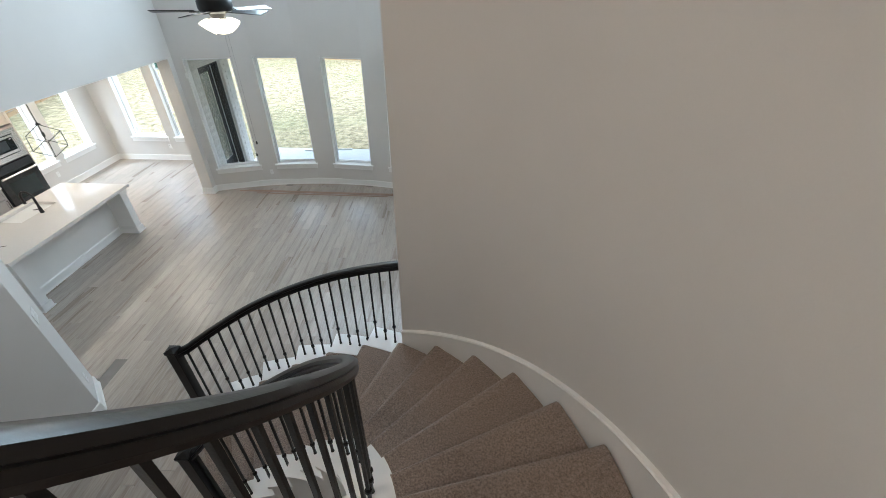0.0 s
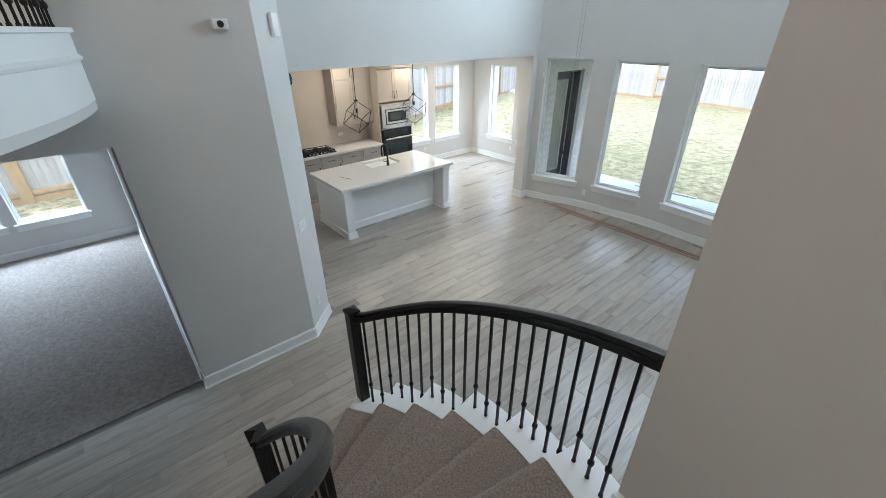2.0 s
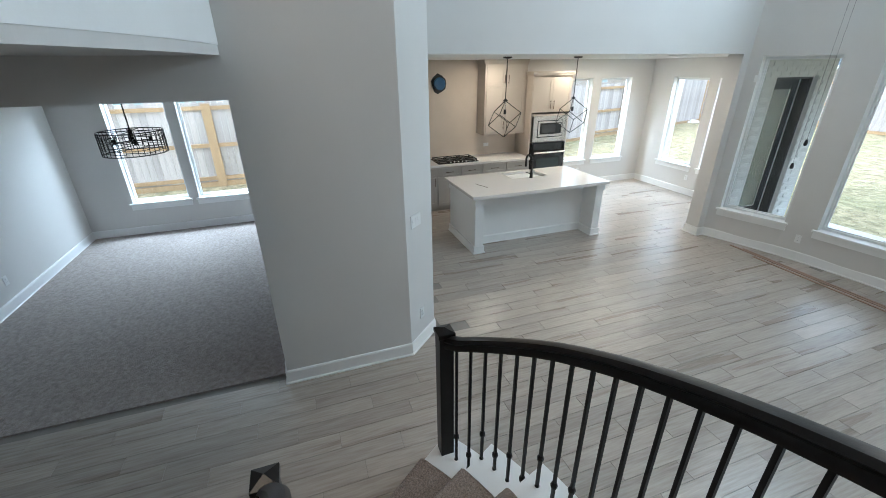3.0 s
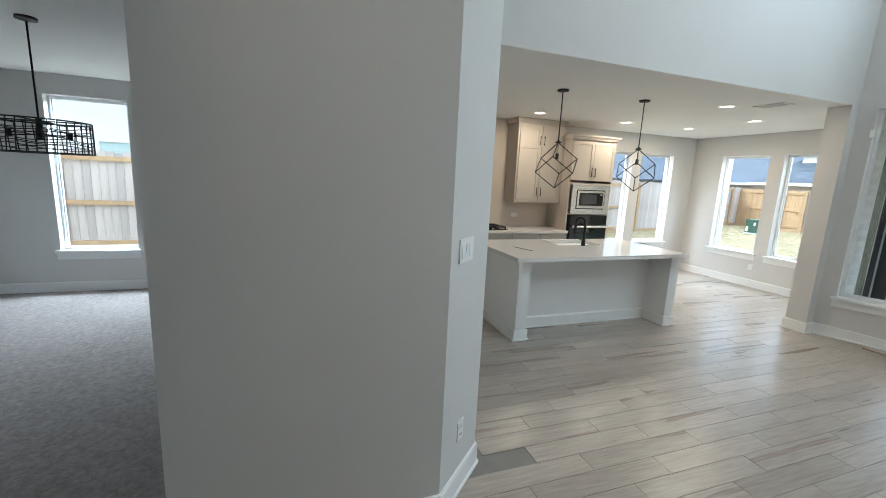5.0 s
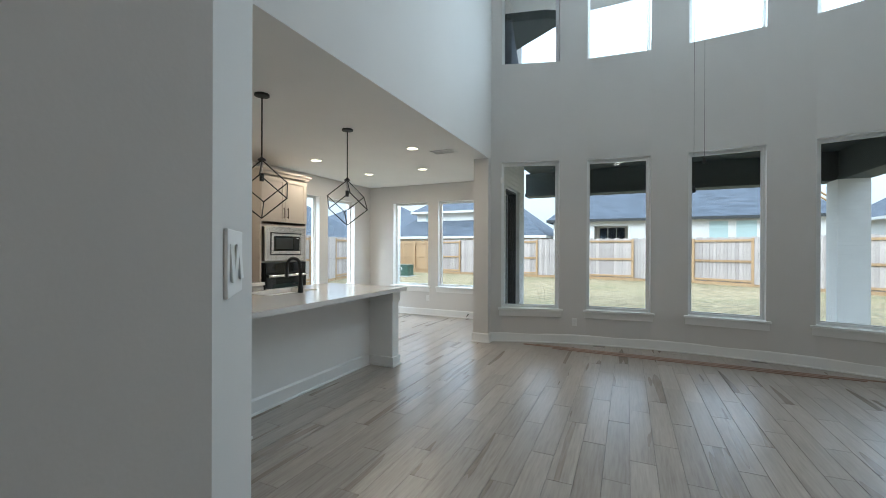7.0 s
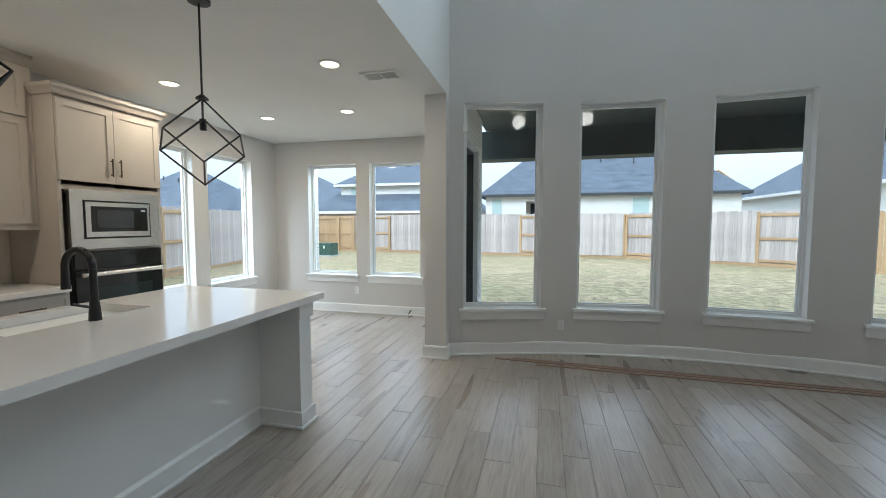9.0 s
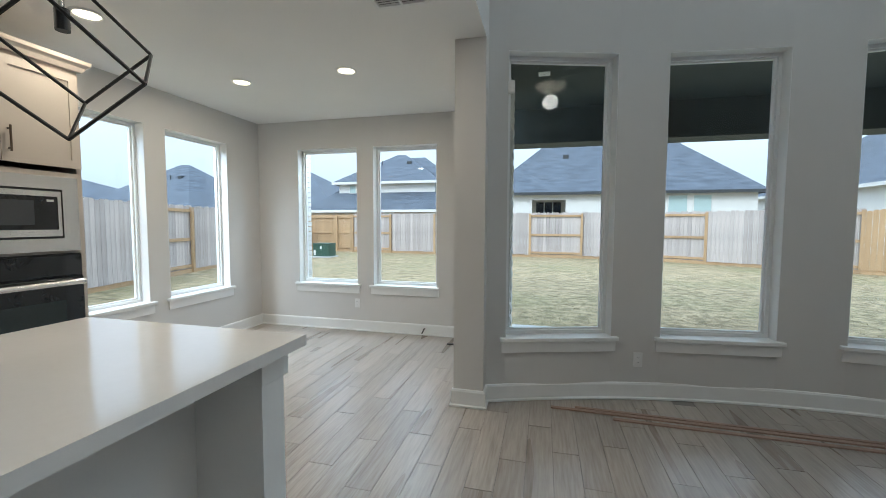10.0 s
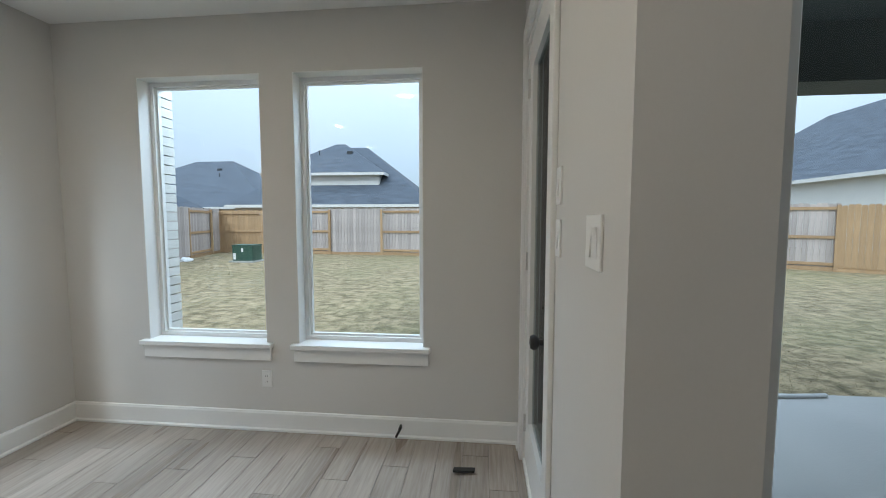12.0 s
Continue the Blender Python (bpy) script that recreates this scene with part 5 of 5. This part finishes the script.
# roof trusses of a house being built
tr = thing("unfinished_house", (12.5, 50, GROUND), "bare timber roof frame of a house being built", "house frame")
for k in range(5):
    y = k * 1.2
    bm = B()
    for a, b in (((-3.6, y, 4.2), (0, y, 7.0)), ((3.6, y, 4.2), (0, y, 7.0)), ((-3.6, y, 4.2), (3.6, y, 4.2)), ((0, y, 4.2), (0, y, 7.0)), ((-1.8, y, 4.2), (-1.8, y, 5.6)), ((1.8, y, 4.2), (1.8, y, 5.6)), ((-3.4, y, 0), (-3.4, y, 4.2)), ((3.4, y, 0), (3.4, y, 4.2)), ((0, y, 0), (0, y, 4.2))):
        rod(bm, a, b, 0.09, 4)
    part("truss", bm, CEDAR, tr)


# ---- small fittings ----
def plate(name, m, w, h, label, cat, kind):
    """A wall plate in the x-z plane, facing -y."""
    t = tagged(new(name), label, cat, "wall plates")
    t.matrix_basis = m
    part("cover", box(B(), -w / 2, w / 2, -0.007, 0, -h / 2, h / 2, 0.002), PLASTIC, t)
    if kind == "outlet":
        for z in (-0.02, 0.02):
            s = part("socket", lathe(B(), 0, 0, [(0.0165, 0.0), (0.0165, 0.003), (0.0, 0.003)], 16), PLASTIC, t)
            s.matrix_basis = pose(0, -0.0065, z, 90)
            bm = B()
            for x in (-0.006, 0.006):
                box(bm, x - 0.001, x + 0.001, -0.0012, 0.0, -0.004, 0.004)
            sl = part("slot", bm, BLACKMETAL, s)
            sl.matrix_basis = pose(0, 0, 0.004, -90)
    else:
        n = int(kind)
        for k in range(n):
            x = (k - (n - 1) / 2) * 0.046
            bm = B()
            prism(bm, [(x - 0.016, -0.007), (x + 0.016, -0.007), (x + 0.016, -0.010), (x - 0.016, -0.010)], -0.033, 0.033)
            bmesh.ops.rotate(bm, verts=bm.verts, cent=(x, -0.007, 0), matrix=Matrix.Rotation(radians(4 if k % 2 else -4), 3, "X"))
            part("rocker", bm, PLASTIC, t)
    return t


plate("light_switch", pose(-3.985, 2.7216, 1.37, 0, 0, 133.9), 0.165, 0.118, "white three-gang rocker switch plate on the pier", "light switch", "3")
plate("outlet", pose(-4.02, 2.758, 0.37, 0, 0, 133.9), 0.07, 0.115, "white duplex outlet low on the pier", "outlet", "outlet")
plate("outlet", pose(-7.12, YN, 0.36), 0.07, 0.115, "white duplex outlet below the nook window", "outlet", "outlet")
plate("outlet", pose(XW, 7.95, 0.36, 0, 0, 90), 0.07, 0.115, "white duplex outlet on the nook side wall", "outlet", "outlet")
xo = -4.03
plate("outlet", pose(xo, bow(xo), 0.32, 0, 0, 8), 0.07, 0.115, "white duplex outlet on the bowed wall", "outlet", "outlet")
plate("outlet", pose(-1.0, bow(-1.0), 0.32, 0, 0, -12), 0.07, 0.115, "white duplex outlet on the bowed wall", "outlet", "outlet")
plate("outlet", pose(-6.4, -1.7, 0.36, 0, 0, 180), 0.07, 0.115, "white duplex outlet on the dining-room wall", "outlet", "outlet")
plate("outlet", pose(XW + 0.006, 5.55, 1.12, 0, 0, 90), 0.115, 0.07, "white sideways outlet on the kitchen splash wall", "outlet", "outlet")
plate("light_switch", pose(BX0, 8.505, 1.375, 0, 0, -90), 0.07, 0.118, "white rocker switch beside the patio door", "light switch", "1")
plate("light_switch", pose(BX0, 8.505, 1.54, 0, 0, -90), 0.07, 0.118, "white rocker switch beside the patio door", "light switch", "1")
plate("light_switch", pose(BX0, 8.09, 1.385, 0, 0, -90), 0.115, 0.118, "white two-gang rocker switch on the wall end", "light switch", "2")

sen = thing("motion_sensor", (-5.03, bow(-5.1) - 0.005, 2.42), "small white motion sensor on the wall", "sensor")
part("housing", box(B(), -0.025, 0.025, -0.035, 0.005, -0.045, 0.045, 0.008), PLASTIC, sen)
cam2 = thing("security_camera", (-3.87, 2.34, 3.212), "small white wall-mounted security device with a dark lens", "camera")
part("housing", box(B(), 0, 0.07, -0.055, 0.055, -0.035, 0.035, 0.008), PLASTIC, cam2)
ln = lathe(B(), 0, 0, [(0.024, 0.0), (0.024, 0.006), (0.012, 0.008), (0.0, 0.004)], 16)
bmesh.ops.rotate(ln, verts=ln.verts, matrix=Matrix.Rotation(radians(90), 3, "Y"))
bmesh.ops.translate(ln, verts=ln.verts, vec=(0.069, 0.0, 0))
part("lens", ln, BLACKMETAL, cam2, "dark lens", True)
chime = thing("wall_chime", (-4.083, 2.8235, 3.212), "white plastic wall chime on the pier corner", "chime", rz=133.9)
part("housing", box(B(), -0.055, 0.055, -0.04, 0, -0.09, 0.09, 0.01), PLASTIC, chime)

# trim strips on the floor along the bowed wall
random.seed(6)
for (xa, ya), (xb, yb), w in (((-4.70, 8.035), (-1.02, 7.94), 0.03), ((-4.52, 8.075), (-0.8, 7.985), 0.025), ((-4.27, 7.945), (-1.35, 7.88), 0.03)):
    d = Vector((xb - xa, yb - ya, 0))
    st = part("trim_strip", box(B(), 0, d.length, -w / 2, w / 2, 0, 0.012, 0.002), STRIPWOOD)
    st.matrix_basis = pose(xa, ya, 0.001, 0, 0, math.degrees(math.atan2(d.y, d.x)))
    tagged(st, "long pinkish wooden trim strip lying on the floor", "trim strip", "loose trim strips")
# gas stub on the baseboard and a black scrap on the floor
gs = thing("gas_stub", (-6.2, YN - 0.016, 0.085), "black capped pipe stub poking from the baseboard", "pipe")
part("pipe", rod(B(), (0, 0, 0), (0.0, -0.05, 0.0), 0.009), BLACKMETAL, gs, "", True)
part("valve", rod(B(), (0.012, -0.045, 0.014), (-0.022, -0.055, -0.05), 0.008), BLACKMETAL, gs, "", True)
part("flange", cyl(B(), 0, 0, -0.004, 0.0, 0.018, 0.018, 12), BLACKMETAL, gs).matrix_basis = pose(0, 0, 0, 90)
scrap = B()
box(scrap, -0.06, 0.06, -0.018, 0.018, 0, 0.012, 0.003)
for v in scrap.verts:
    v.co.z += 0.012 * max(0, abs(v.co.x) - 0.03) / 0.03
    v.co.y += 0.012 * math.sin(v.co.x * 30)
so = part("plastic_scrap", scrap, BLACKMETAL)
so.matrix_basis = pose(-5.77, 9.37, 0.001, 0, 0, -8)
tagged(so, "curled black plastic scrap on the floor", "scrap")
# thin dark line marked on the worktop, built as a slightly raised bar
wi = part("worktop_line", box(B(), -0.14, 0.14, -0.004, 0.004, 0, 0.004), BRONZE)
wi.matrix_basis = pose(-6.25, 4.40, 0.936, 0, 0, 20)
tagged(wi, "thin dark line on the island worktop, built as a bar", "strip")

# ---- floor planks ----
PW, PLN, GAP = 0.155, 0.91, 0.003
me_plank = done("plank", box(B(), GAP / 2, PW - GAP / 2, GAP / 2, PLN - GAP / 2, -0.008, 0.0), PLANK)


def inside(x, y):
    if x < -4.0 + 0.02 and y < 1.5:
        return False
    if x < -4.0 and 1.4 < y < 2.9:
        return False
    if x > BX1 and y > bow(min(x, XE)) + 0.35:
        return False
    return XW - 0.1 < x < 1.3 and -3.0 < y < 9.75


floor_ob = bpy.data.objects["floor"]
rows = B()
near = 0
for i in range(int((1.3 - XW) / PW) + 1):
    x = XW + i * PW
    off = [0.0, 0.61, 0.3, 0.76, 0.15, 0.46][i % 6]
    y = -3.2 + off - PLN
    while y < 9.7:
        if inside(x + PW / 2, min(max(y + PLN / 2, -2.9), 9.6)) and y < YN - 0.02:
            x1, y0, y1 = x + PW, y, y + PLN
            y1 = min(y1, YN if x < BX0 else bow(min(max(x, BX1), XE)) + 0.08)
            if y1 - y0 < 0.03:
                y += PLN
                continue
            if -6.3 < x < -2.6 and 2.2 < y < 8.7 and near < 300 and y1 - y > 0.9:
                near += 1
                ob = new("plank", me_plank)
                ob.parent = floor_ob
                ob.matrix_basis = pose(x, y, random.uniform(-0.0008, 0.0004))
            else:
                box(rows, x + GAP / 2, x1 - GAP / 2, y0 + GAP / 2, y1 - GAP / 2, -0.008, 0.0)
        y += PLN
tagged(part("far_planks", rows, PLANK, floor_ob), kind="stuff")
